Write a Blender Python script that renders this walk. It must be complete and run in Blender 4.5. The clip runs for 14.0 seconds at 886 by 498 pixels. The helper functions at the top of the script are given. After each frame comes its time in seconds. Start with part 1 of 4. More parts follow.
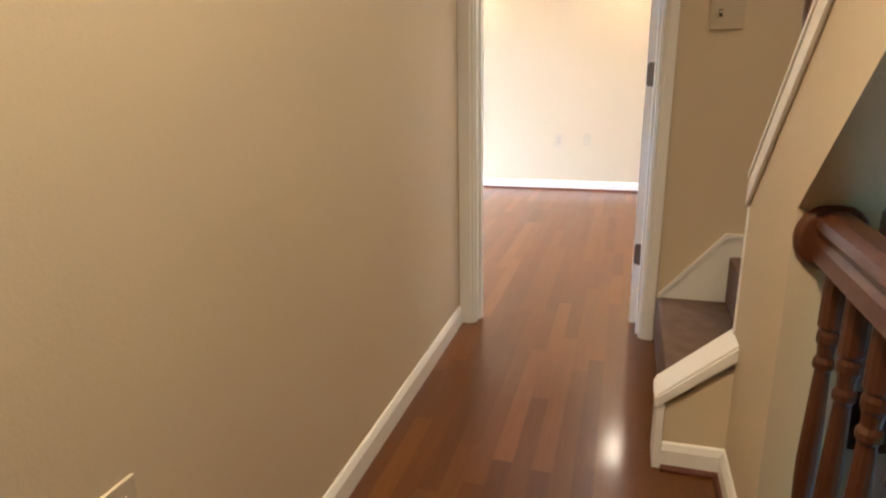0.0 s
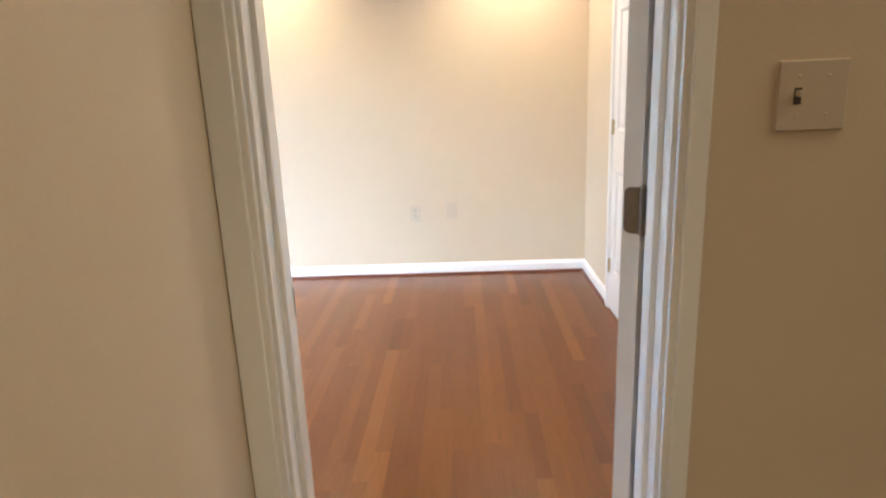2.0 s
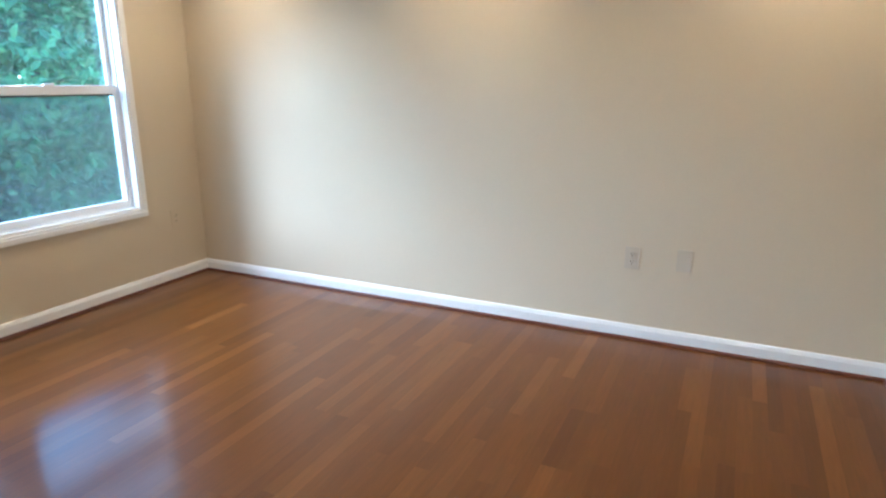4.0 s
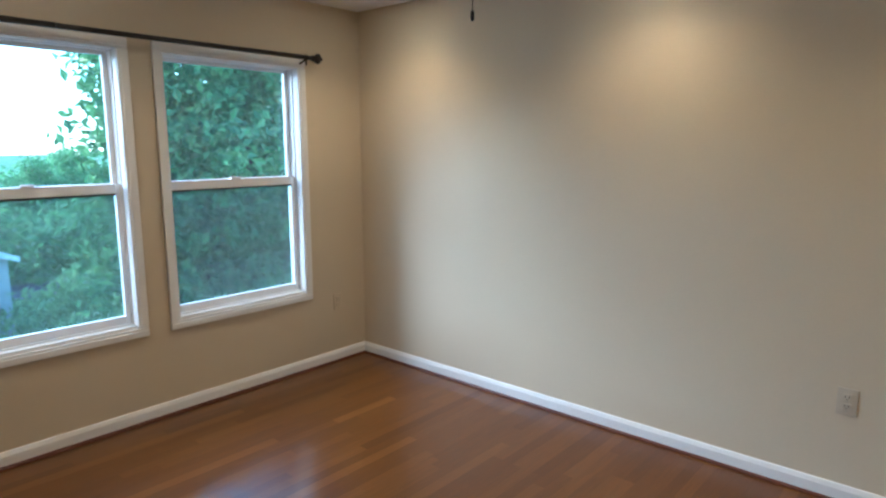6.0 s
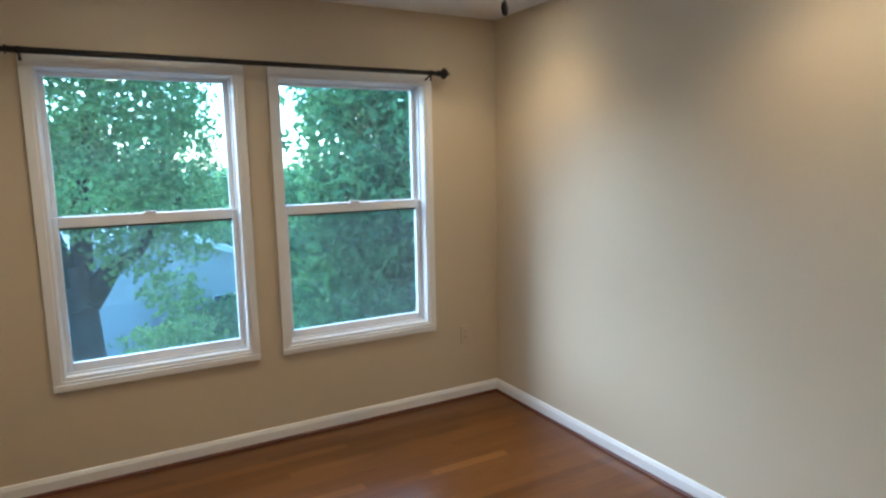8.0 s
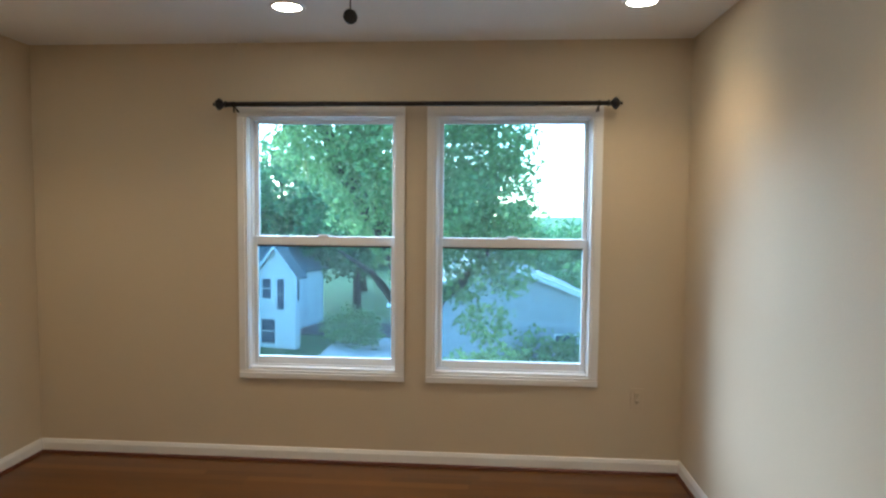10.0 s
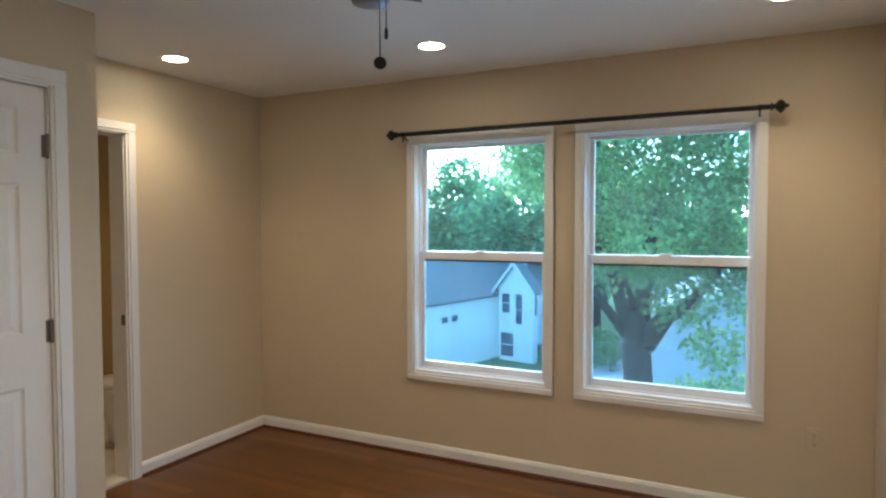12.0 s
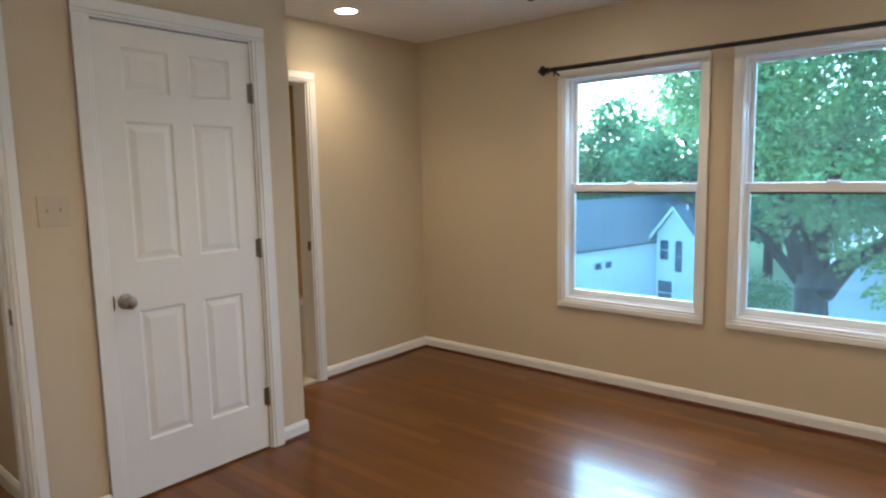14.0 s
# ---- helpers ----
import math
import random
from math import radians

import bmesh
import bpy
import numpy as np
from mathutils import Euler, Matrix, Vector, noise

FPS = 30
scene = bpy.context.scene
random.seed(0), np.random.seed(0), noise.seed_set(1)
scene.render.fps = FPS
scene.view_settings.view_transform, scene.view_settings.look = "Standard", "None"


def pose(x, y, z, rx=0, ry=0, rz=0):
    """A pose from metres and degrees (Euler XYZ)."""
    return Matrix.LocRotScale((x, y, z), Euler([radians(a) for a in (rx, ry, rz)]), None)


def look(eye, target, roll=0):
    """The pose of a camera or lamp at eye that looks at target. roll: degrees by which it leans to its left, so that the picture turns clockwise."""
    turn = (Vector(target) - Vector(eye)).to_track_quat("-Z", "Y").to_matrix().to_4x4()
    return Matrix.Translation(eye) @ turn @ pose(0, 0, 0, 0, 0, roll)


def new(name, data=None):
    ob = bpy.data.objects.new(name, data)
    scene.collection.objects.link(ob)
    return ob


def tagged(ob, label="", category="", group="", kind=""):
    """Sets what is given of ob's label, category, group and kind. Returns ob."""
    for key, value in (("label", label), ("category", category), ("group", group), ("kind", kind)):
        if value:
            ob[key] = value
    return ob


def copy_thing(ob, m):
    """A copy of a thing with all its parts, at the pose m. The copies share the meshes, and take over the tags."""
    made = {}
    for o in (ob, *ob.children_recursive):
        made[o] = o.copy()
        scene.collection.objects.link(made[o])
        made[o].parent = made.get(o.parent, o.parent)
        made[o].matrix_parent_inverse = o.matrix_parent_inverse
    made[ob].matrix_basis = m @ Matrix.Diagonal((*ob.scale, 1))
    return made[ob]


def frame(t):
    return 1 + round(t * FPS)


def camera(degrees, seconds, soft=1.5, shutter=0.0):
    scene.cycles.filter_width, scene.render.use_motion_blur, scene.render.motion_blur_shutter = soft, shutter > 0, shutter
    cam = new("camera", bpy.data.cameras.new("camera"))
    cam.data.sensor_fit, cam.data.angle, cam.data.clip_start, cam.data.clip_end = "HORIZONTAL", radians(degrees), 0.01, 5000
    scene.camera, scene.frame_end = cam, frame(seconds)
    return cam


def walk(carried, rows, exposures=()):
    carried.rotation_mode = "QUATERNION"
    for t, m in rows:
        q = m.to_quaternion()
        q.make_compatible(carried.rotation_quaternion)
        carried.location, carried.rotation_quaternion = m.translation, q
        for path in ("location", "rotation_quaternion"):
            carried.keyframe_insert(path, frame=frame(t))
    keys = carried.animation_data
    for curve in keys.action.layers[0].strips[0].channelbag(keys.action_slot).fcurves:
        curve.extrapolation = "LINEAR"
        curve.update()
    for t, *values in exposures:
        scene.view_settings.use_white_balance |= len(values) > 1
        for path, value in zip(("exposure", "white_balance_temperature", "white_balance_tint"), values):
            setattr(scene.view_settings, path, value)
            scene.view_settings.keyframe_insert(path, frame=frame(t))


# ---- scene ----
cam = camera(70.7, 14.0, soft=2.3)
PATH = [
    (0, (3.575, -2.635, 1.088), (3.034, -0.792, 0.531), -1.0),
    (0.5, (3.447, -2.443, 1.265), (3.155, -0.544, 0.709), -2.4),
    (1, (3.389, -2.071, 1.287), (3.164, -0.13, 0.861), -2.3),
    (1.5, (3.351, -1.614, 1.283), (3.206, 0.325, 0.815), -2.7),
    (2, (3.331, -1.168, 1.293), (3.261, 0.766, 0.789), -2.3),
    (2.5, (3.361, -0.795, 1.287), (3.167, 1.128, 0.772), -1.5),
    (3, (3.334, -0.481, 1.282), (3.104, 1.437, 0.765), -2.0),
    (3.5, (3.381, -0.267, 1.28), (2.884, 1.602, 0.768), -2.4),
    (4, (3.446, -0.141, 1.321), (2.616, 1.604, 0.806), 0.0),
    (6.5, (3.304, 0.232, 1.502), (1.919, 1.648, 1.226), -0.8),
    (7, (3.262, 0.372, 1.504), (1.767, 1.674, 1.233), -1.4),
    (7.5, (3.289, 0.601, 1.538), (1.68, 1.756, 1.262), -1.1),
    (7.7, (3.316, 0.688, 1.544), (1.659, 1.772, 1.263), -1.1),
    (9.8, (3.493, 1.897, 1.469), (1.499, 1.862, 1.316), 0.4),
    (10, (3.484, 2.005, 1.466), (1.493, 1.864, 1.34), 0.5),
    (10.5, (3.447, 2.254, 1.478), (1.485, 1.877, 1.374), 0.7),
    (11, (3.448, 2.431, 1.473), (1.531, 1.866, 1.403), 0.7),
    (11.5, (3.488, 2.486, 1.472), (1.63, 1.749, 1.408), 0.2),
    (12, (3.485, 2.561, 1.469), (1.694, 1.674, 1.394), -0.1),
    (12.5, (3.534, 2.62, 1.46), (1.816, 1.6, 1.362), -0.4),
    (13, (3.602, 2.661, 1.432), (1.957, 1.531, 1.296), -0.6),
    (13.5, (3.646, 2.681, 1.403), (2.073, 1.459, 1.219), -0.9),
    (14, (3.686, 2.691, 1.387), (2.172, 1.407, 1.149), -1.2),
]
walk(cam, [(t, look(eye, target, roll)) for t, eye, target, roll in PATH],
     exposures=[(0, 4.42, 4920, 12), (1.5, 4.37, 4800, 11), (2.5, 3.88, 4620, 8), (3.2, 3.5, 4430, 5), (4.2, 3.24, 4540, 5), (6.4, 2.55, 4640, 5), (10, 2.57, 4840, 5), (12, 2.69, 4840, 5), (14, 2.88, 4840, 6)])

# ---- world, sun, exposure ----
world = bpy.data.worlds.new("sky_world")
scene.world = world
world.use_nodes = True
wt = world.node_tree
sky = wt.nodes.new("ShaderNodeTexSky")
sky.sky_type = "NISHITA"
sky.sun_disc = False
sky.sun_elevation = radians(29)
sky.sun_rotation = radians(238)
sky.air_density = 1.0
sky.dust_density = 0.8
wt.links.new(sky.outputs[0], wt.nodes["Background"].inputs[0])
wt.nodes["Background"].inputs[1].default_value = 0.15
sun = new("sun", bpy.data.lights.new("sun", "SUN"))
sun.data.energy, sun.data.angle, sun.data.color = 1.4, radians(50), (1.0, 0.99, 0.97)
sun.matrix_world = look((-8.5, -5.3, 5.5), (0, 0, 0))

CEIL = 2.39
WARM = (1.0, 0.64, 0.31)
# (1.0, -1.75) and (2.13, 1.076) are unseen, added to brighten bathroom and door wall
DOWNLIGHTS = [(0.617, 1.076), (0.62, 2.669), (1.0, -1.75), (1.03, -0.295), (2.13, 2.68), (3.64, 2.69), (3.64, 1.076), (2.13, 1.076)]
for lx, ly in DOWNLIGHTS:
    lamp = new("downlight_beam", bpy.data.lights.new("downlight_beam", "SPOT"))
    lamp.data.energy, lamp.data.color = 5.6, WARM
    lamp.data.spot_size, lamp.data.spot_blend, lamp.data.shadow_soft_size = radians(128), 0.8, 0.06
    lamp.location = (lx, ly, CEIL - 0.012)

hall_lamp = new("hall_lamp", bpy.data.lights.new("hall_lamp", "SPOT"))
hall_lamp.data.energy, hall_lamp.data.color, hall_lamp.data.shadow_soft_size = 11.5, (1.0, 0.67, 0.31), 0.12
hall_lamp.data.spot_size, hall_lamp.data.spot_blend = radians(150), 0.9
hall_lamp.location = (3.28, -2.3, CEIL - 0.012)

# unseen fill light, added above the landing to brighten the hall's west wall
stair_fill = new("stair_fill", bpy.data.lights.new("stair_fill", "POINT"))
stair_fill.data.energy, stair_fill.data.color, stair_fill.data.shadow_soft_size = 3.3, (1.0, 0.67, 0.31), 0.5
stair_fill.location = (4.75, -0.32, 2.3)

# the sky's light in the two window openings: it falls inwards and down
for wy in (1.065, 2.146):
    for wz in (0.82, 1.26, 1.70):
        day = new("window_daylight", bpy.data.lights.new("window_daylight", "AREA"))
        day.data.shape, day.data.size, day.data.size_y = "RECTANGLE", 0.82, 0.42
        day.data.energy, day.data.color, day.data.spread = 0.27, (0.56, 0.80, 1.0), radians(150)
        day.matrix_world = look((-0.07, wy, wz), (0.93, wy, wz - 0.62))

# ---- materials ----
def mat(name, colour, rough=0.5, metal=0.0, var=0.06, scale=6.0, fine=60.0, bump=0.05, spec=0.5, rand=0.0, stretch=(1, 1, 1)):
    """A principled material with colour variation at two scales and fine relief."""
    m = bpy.data.materials.new(name)
    m.use_nodes = True
    nt = m.node_tree
    n, l = nt.nodes, nt.links
    b = n["Principled BSDF"]
    b.inputs["Roughness"].default_value, b.inputs["Metallic"].default_value = rough, metal
    b.inputs["Specular IOR Level"].default_value = spec
    tc = n.new("ShaderNodeTexCoord")
    mp = n.new("ShaderNodeMapping")
    mp.inputs["Scale"].default_value = stretch
    l.new(tc.outputs["Object"], mp.inputs[0])
    n1, n2 = n.new("ShaderNodeTexNoise"), n.new("ShaderNodeTexNoise")
    n1.inputs["Scale"].default_value, n2.inputs["Scale"].default_value = scale, fine
    n1.inputs["Detail"].default_value = n2.inputs["Detail"].default_value = 4
    l.new(mp.outputs[0], n1.inputs[0]), l.new(mp.outputs[0], n2.inputs[0])
    add = n.new("ShaderNodeMath")
    add.operation = "ADD"
    l.new(n1.outputs[0], add.inputs[0]), l.new(n2.outputs[0], add.inputs[1])
    last = add.outputs[0]
    if rand:
        oi = n.new("ShaderNodeObjectInfo")
        ma = n.new("ShaderNodeMath")
        ma.operation = "MULTIPLY_ADD"
        ma.inputs[1].default_value = rand
        l.new(oi.outputs["Random"], ma.inputs[0]), l.new(last, ma.inputs[2])
        sb = n.new("ShaderNodeMath")
        sb.operation = "SUBTRACT"
        sb.inputs[1].default_value = rand / 2
        l.new(ma.outputs[0], sb.inputs[0])
        last = sb.outputs[0]
    mr = n.new("ShaderNodeMapRange")
    mr.inputs[1].default_value, mr.inputs[2].default_value = 0.6, 1.4
    mr.inputs[3].default_value, mr.inputs[4].default_value = 1 - var, 1 + var
    mr.clamp = False
    l.new(last, mr.inputs[0])
    vm = n.new("ShaderNodeVectorMath")
    vm.operation = "SCALE"
    vm.inputs[0].default_value = colour
    l.new(mr.outputs[0], vm.inputs["Scale"])
    l.new(vm.outputs[0], b.inputs["Base Color"])
    if bump:
        bp = n.new("ShaderNodeBump")
        bp.inputs["Strength"].default_value, bp.inputs["Distance"].default_value = bump, 0.01
        l.new(n2.outputs[0], bp.inputs["Height"])
        l.new(bp.outputs[0], b.inputs["Normal"])
    return m


def glow(name, colour, strength):
    m = bpy.data.materials.new(name)
    m.use_nodes = True
    b = m.node_tree.nodes["Principled BSDF"]
    b.inputs["Base Color"].default_value = (0.8, 0.8, 0.8, 1)
    b.inputs["Emission Color"].default_value = (*colour, 1)
    b.inputs["Emission Strength"].default_value = strength
    return m


def clear(name, tint, gloss=True, cover=0.0):
    """A thin pane: it lets light straight through, with a reflection, or with a share of it covered by dark mesh."""
    m = bpy.data.materials.new(name)
    m.use_nodes = True
    nt = m.node_tree
    n, l = nt.nodes, nt.links
    out = n["Material Output"]
    n.remove(n["Principled BSDF"])
    tr, gl, mx = n.new("ShaderNodeBsdfTransparent"), n.new("ShaderNodeBsdfGlossy" if gloss else "ShaderNodeBsdfDiffuse"), n.new("ShaderNodeMixShader")
    tr.inputs[0].default_value = (*tint, 1)
    if gloss:
        gl.inputs["Roughness"].default_value = 0.02
        fr = n.new("ShaderNodeFresnel")
        fr.inputs[0].default_value = 1.5
        l.new(fr.outputs[0], mx.inputs[0])
    else:
        gl.inputs[0].default_value = (0.07, 0.075, 0.08, 1)
        mx.inputs[0].default_value = cover
    l.new(tr.outputs[0], mx.inputs[1]), l.new(gl.outputs[0], mx.inputs[2])
    if gloss:
        # a faint translucent share imitates the glare that veils the view
        veil, hazed = n.new("ShaderNodeBsdfTranslucent"), n.new("ShaderNodeMixShader")
        veil.inputs[0].default_value = (0.8, 0.8, 0.8, 1)
        hazed.inputs[0].default_value = 0.008
        l.new(mx.outputs[0], hazed.inputs[1]), l.new(veil.outputs[0], hazed.inputs[2])
        mx = hazed
    l.new(mx.outputs[0], out.inputs[0])
    return m


def leaf_mat(name, dark, light):
    m = bpy.data.materials.new(name)
    m.use_nodes = True
    nt = m.node_tree
    n, l = nt.nodes, nt.links
    b = n["Principled BSDF"]
    b.inputs["Roughness"].default_value = 0.55
    geo = n.new("ShaderNodeNewGeometry")
    ramp = n.new("ShaderNodeValToRGB")
    ramp.color_ramp.elements[0].color, ramp.color_ramp.elements[1].color = (*dark, 1), (*light, 1)
    l.new(geo.outputs["Random Per Island"], ramp.inputs[0])
    l.new(ramp.outputs[0], b.inputs["Base Color"])
    tl, mx = n.new("ShaderNodeBsdfTranslucent"), n.new("ShaderNodeMixShader")
    l.new(ramp.outputs[0], tl.inputs[0])
    mx.inputs[0].default_value = 0.5
    l.new(b.outputs[0], mx.inputs[1]), l.new(tl.outputs[0], mx.inputs[2])
    l.new(mx.outputs[0], n["Material Output"].inputs[0])
    return m


WALL = mat("beige_wall_paint", (0.60, 0.51, 0.365), 0.6, var=0.025, scale=1.5, fine=160, bump=0.06, spec=0.3)
CEILM = mat("white_ceiling_paint", (0.78, 0.77, 0.75), 0.8, var=0.02, scale=2, fine=120, bump=0.08)
TRIM = mat("white_trim_paint", (0.80, 0.79, 0.77), 0.35, var=0.02, scale=3, fine=90, bump=0.02)
DOORM = mat("white_door_paint", (0.80, 0.78, 0.75), 0.38, var=0.02, scale=3, fine=140, bump=0.05, stretch=(1, 1, 0.1))
VINYL = mat("white_window_vinyl", (0.82, 0.83, 0.84), 0.3, var=0.015, bump=0.0)
IVORY = mat("ivory_plastic_plate", (0.54, 0.47, 0.36), 0.35, var=0.02, bump=0.0)
DARKP = mat("dark_slots", (0.05, 0.045, 0.04), 0.5, bump=0.0)
NICKEL = mat("satin_nickel", (0.40, 0.36, 0.32), 0.3, 1.0, var=0.05, bump=0.02)
HINGE = mat("tarnished_hinge_metal", (0.24, 0.21, 0.18), 0.42, 1.0, var=0.12, bump=0.03)
BRASS = mat("dull_brass", (0.55, 0.43, 0.22), 0.35, 1.0, var=0.08, bump=0.02)
KNOBW = mat("copper_brown_knob", (0.36, 0.23, 0.15), 0.3, 0.6, var=0.1, bump=0.02)
RODM = mat("black_iron_rod", (0.022, 0.02, 0.02), 0.42, 0.4, var=0.1, bump=0.02)


def strip_floor(name):
    """Varnished oak: each strip has its own tone from dark red-brown to pale tan, with long grain and open pores."""
    m = bpy.data.materials.new(name)
    m.use_nodes = True
    nt = m.node_tree
    n, l = nt.nodes, nt.links
    b = n["Principled BSDF"]
    oi, tc, mp = n.new("ShaderNodeObjectInfo"), n.new("ShaderNodeTexCoord"), n.new("ShaderNodeMapping")
    mp.inputs["Scale"].default_value = (9, 0.8, 1)
    shift = n.new("ShaderNodeVectorMath")
    shift.operation = "ADD"
    spread = n.new("ShaderNodeVectorMath")
    spread.operation = "SCALE"
    spread.inputs[0].default_value = (3.1, 7.7, 11.3)
    l.new(oi.outputs["Random"], spread.inputs["Scale"])
    l.new(tc.outputs["Object"], shift.inputs[0]), l.new(spread.outputs[0], shift.inputs[1])
    l.new(shift.outputs[0], mp.inputs[0])
    tone = n.new("ShaderNodeValToRGB")
    e = tone.color_ramp.elements
    e[0].position, e[0].color = 0.0, (0.080, 0.0255, 0.0033, 1)
    e[1].position, e[1].color = 1.0, (0.165, 0.063, 0.0105, 1)
    for p, c in ((0.10, (0.098, 0.0325, 0.0039, 1)), (0.55, (0.113, 0.0390, 0.0048, 1)), (0.84, (0.125, 0.0445, 0.0058, 1)), (0.95, (0.143, 0.0535, 0.0080, 1))):
        e.new(p).color = c
    l.new(oi.outputs["Random"], tone.inputs[0])
    n1, n2 = n.new("ShaderNodeTexNoise"), n.new("ShaderNodeTexNoise")
    n1.inputs["Scale"].default_value, n1.inputs["Detail"].default_value, n1.inputs["Distortion"].default_value = 3.2, 2, 0.6
    n2.inputs["Scale"].default_value, n2.inputs["Detail"].default_value = 11.0, 2
    l.new(mp.outputs[0], n1.inputs[0]), l.new(mp.outputs[0], n2.inputs[0])
    add, mr, vm = n.new("ShaderNodeMath"), n.new("ShaderNodeMapRange"), n.new("ShaderNodeVectorMath")
    add.operation, vm.operation = "ADD", "SCALE"
    l.new(n1.outputs[0], add.inputs[0]), l.new(n2.outputs[0], add.inputs[1])
    mr.inputs[1].default_value, mr.inputs[2].default_value, mr.inputs[3].default_value, mr.inputs[4].default_value = 0.6, 1.4, 0.86, 1.14
    l.new(add.outputs[0], mr.inputs[0]), l.new(tone.outputs[0], vm.inputs[0]), l.new(mr.outputs[0], vm.inputs["Scale"])
    l.new(vm.outputs[0], b.inputs["Base Color"])
    gl = n.new("ShaderNodeMapRange")
    gl.inputs[3].default_value, gl.inputs[4].default_value = 0.30, 0.40
    l.new(n1.outputs[0], gl.inputs[0]), l.new(gl.outputs[0], b.inputs["Roughness"])
    b.inputs["Specular IOR Level"].default_value = 0.2
    b.inputs["Coat Weight"].default_value, b.inputs["Coat Roughness"].default_value = 0.42, 0.13
    return m


FLOORW = strip_floor("red_oak_strip")
SHOE = mat("dark_cherry_shoe_moulding", (0.10, 0.030, 0.016), 0.35, var=0.15, bump=0.02)
STAIN = mat("dark_walnut_stain", (0.075, 0.026, 0.010), 0.3, var=0.3, scale=7, fine=50, bump=0.03, stretch=(1, 1, 0.15))
CARPET = mat("brown_stair_carpet", (0.20, 0.14, 0.11), 0.95, var=0.25, scale=20, fine=400, bump=0.7, spec=0.1)
TILE = mat("cream_floor_tile", (0.62, 0.56, 0.46), 0.3, var=0.06, bump=0.02)
CERAMIC = mat("white_ceramic", (0.82, 0.81, 0.79), 0.1, var=0.01, bump=0.0)
GREYM = mat("brushed_grey_metal", (0.30, 0.30, 0.31), 0.4, 0.7, var=0.05, bump=0.02)
BLADE = mat("dark_wood_blade", (0.10, 0.055, 0.03), 0.4, var=0.2, bump=0.03, stretch=(0.2, 1, 1))
LENS = glow("lit_lamp_lens", (1.0, 0.74, 0.42), 9.0)
GLASS = clear("window_glass", (0.84, 0.985, 1.0))
SCREEN = clear("insect_screen", (1, 1, 1), False, 0.24)
BARK = mat("grey_brown_bark", (0.055, 0.045, 0.038), 0.9, var=0.4, scale=4, fine=24, bump=0.8, stretch=(1, 1, 0.25))
LEAF = leaf_mat("bright_green_leaves", (0.18, 0.28, 0.10), (0.42, 0.56, 0.22))
LEAFD = leaf_mat("deep_green_leaves", (0.10, 0.20, 0.08), (0.33, 0.50, 0.20))
SIDING = mat("white_house_siding", (0.90, 0.92, 0.89), 0.6, var=0.04, scale=1, fine=20, bump=0.05)
GREYSIDE = mat("pale_grey_siding", (0.46, 0.48, 0.50), 0.6, var=0.05, scale=1, fine=20, bump=0.05)
SHINGLE = mat("grey_shingles", (0.125, 0.165, 0.175), 0.9, var=0.2, scale=1.5, fine=14, bump=0.3)
METALROOF = mat("light_grey_metal_roof", (0.34, 0.36, 0.38), 0.5, 0.2, var=0.06, bump=0.03)
PANE = mat("dark_window_glass", (0.06, 0.09, 0.13), 0.1, var=0.1, bump=0.0)
GRASS = mat("mown_grass", (0.07, 0.15, 0.035), 0.95, var=0.3, scale=0.3, fine=6, bump=0.5)


# wall paint darkened to blue-grey: the stairwell's dim daylight is put into the colour
WELL_SHADE = mat("blue_grey_stairwell_shade", (0.26, 0.28, 0.32), 0.7, var=0.03, scale=2, fine=90, bump=0.05)


# ---- mesh helpers ----
def mesh_of(name, bm, material):
    me = bpy.data.meshes.new(name)
    bm.normal_update()
    bm.to_mesh(me)
    bm.free()
    me.materials.append(material)
    return me


def part(name, bm, material, parent=None, label="", smooth=False):
    me = mesh_of(name, bm, material)
    if smooth:
        me.polygons.foreach_set("use_smooth", [True] * len(me.polygons))
    ob = new(name, me)
    if parent is not None:
        ob.parent = parent
    if label:
        tagged(ob, label)
    return ob


def thing(name, label, category, group="", at=(0, 0, 0), rz=0):
    ob = new(name)
    ob.empty_display_size = 0.05
    ob.matrix_basis = pose(*at, 0, 0, rz)
    return tagged(ob, label, category, group)


def box(bm, x0, x1, y0, y1, z0, z1, bevel=0.0):
    r = bmesh.ops.create_cube(bm, size=1)
    vs = r["verts"]
    bmesh.ops.transform(bm, matrix=Matrix.LocRotScale(((x0 + x1) / 2, (y0 + y1) / 2, (z0 + z1) / 2), None, (abs(x1 - x0), abs(y1 - y0), abs(z1 - z0))), verts=vs)
    if bevel:
        es = list({e for v in vs for e in v.link_edges})
        bmesh.ops.bevel(bm, geom=es, offset=bevel, segments=2, affect="EDGES", profile=0.6)
    return bm


def boxed(*a, bevel=0.0):
    return box(bmesh.new(), *a, bevel=bevel)


def prism(poly, axis, a, b, bevel=0.0):
    """A polygon extruded along an axis: 'x' takes (y, z) points, 'y' (x, z), 'z' (x, y)."""
    bm = bmesh.new()
    put = {"x": lambda p, s: (s, p[0], p[1]), "y": lambda p, s: (p[0], s, p[1]), "z": lambda p, s: (p[0], p[1], s)}[axis]
    lo, hi = [bm.verts.new(put(p, a)) for p in poly], [bm.verts.new(put(p, b)) for p in poly]
    bm.faces.new(lo), bm.faces.new(hi)
    for i in range(len(poly)):
        j = (i + 1) % len(poly)
        bm.faces.new((lo[i], lo[j], hi[j], hi[i]))
    bmesh.ops.recalc_face_normals(bm, faces=bm.faces)
    if bevel:
        bmesh.ops.bevel(bm, geom=list(bm.edges), offset=bevel, segments=2, affect="EDGES")
    return bm


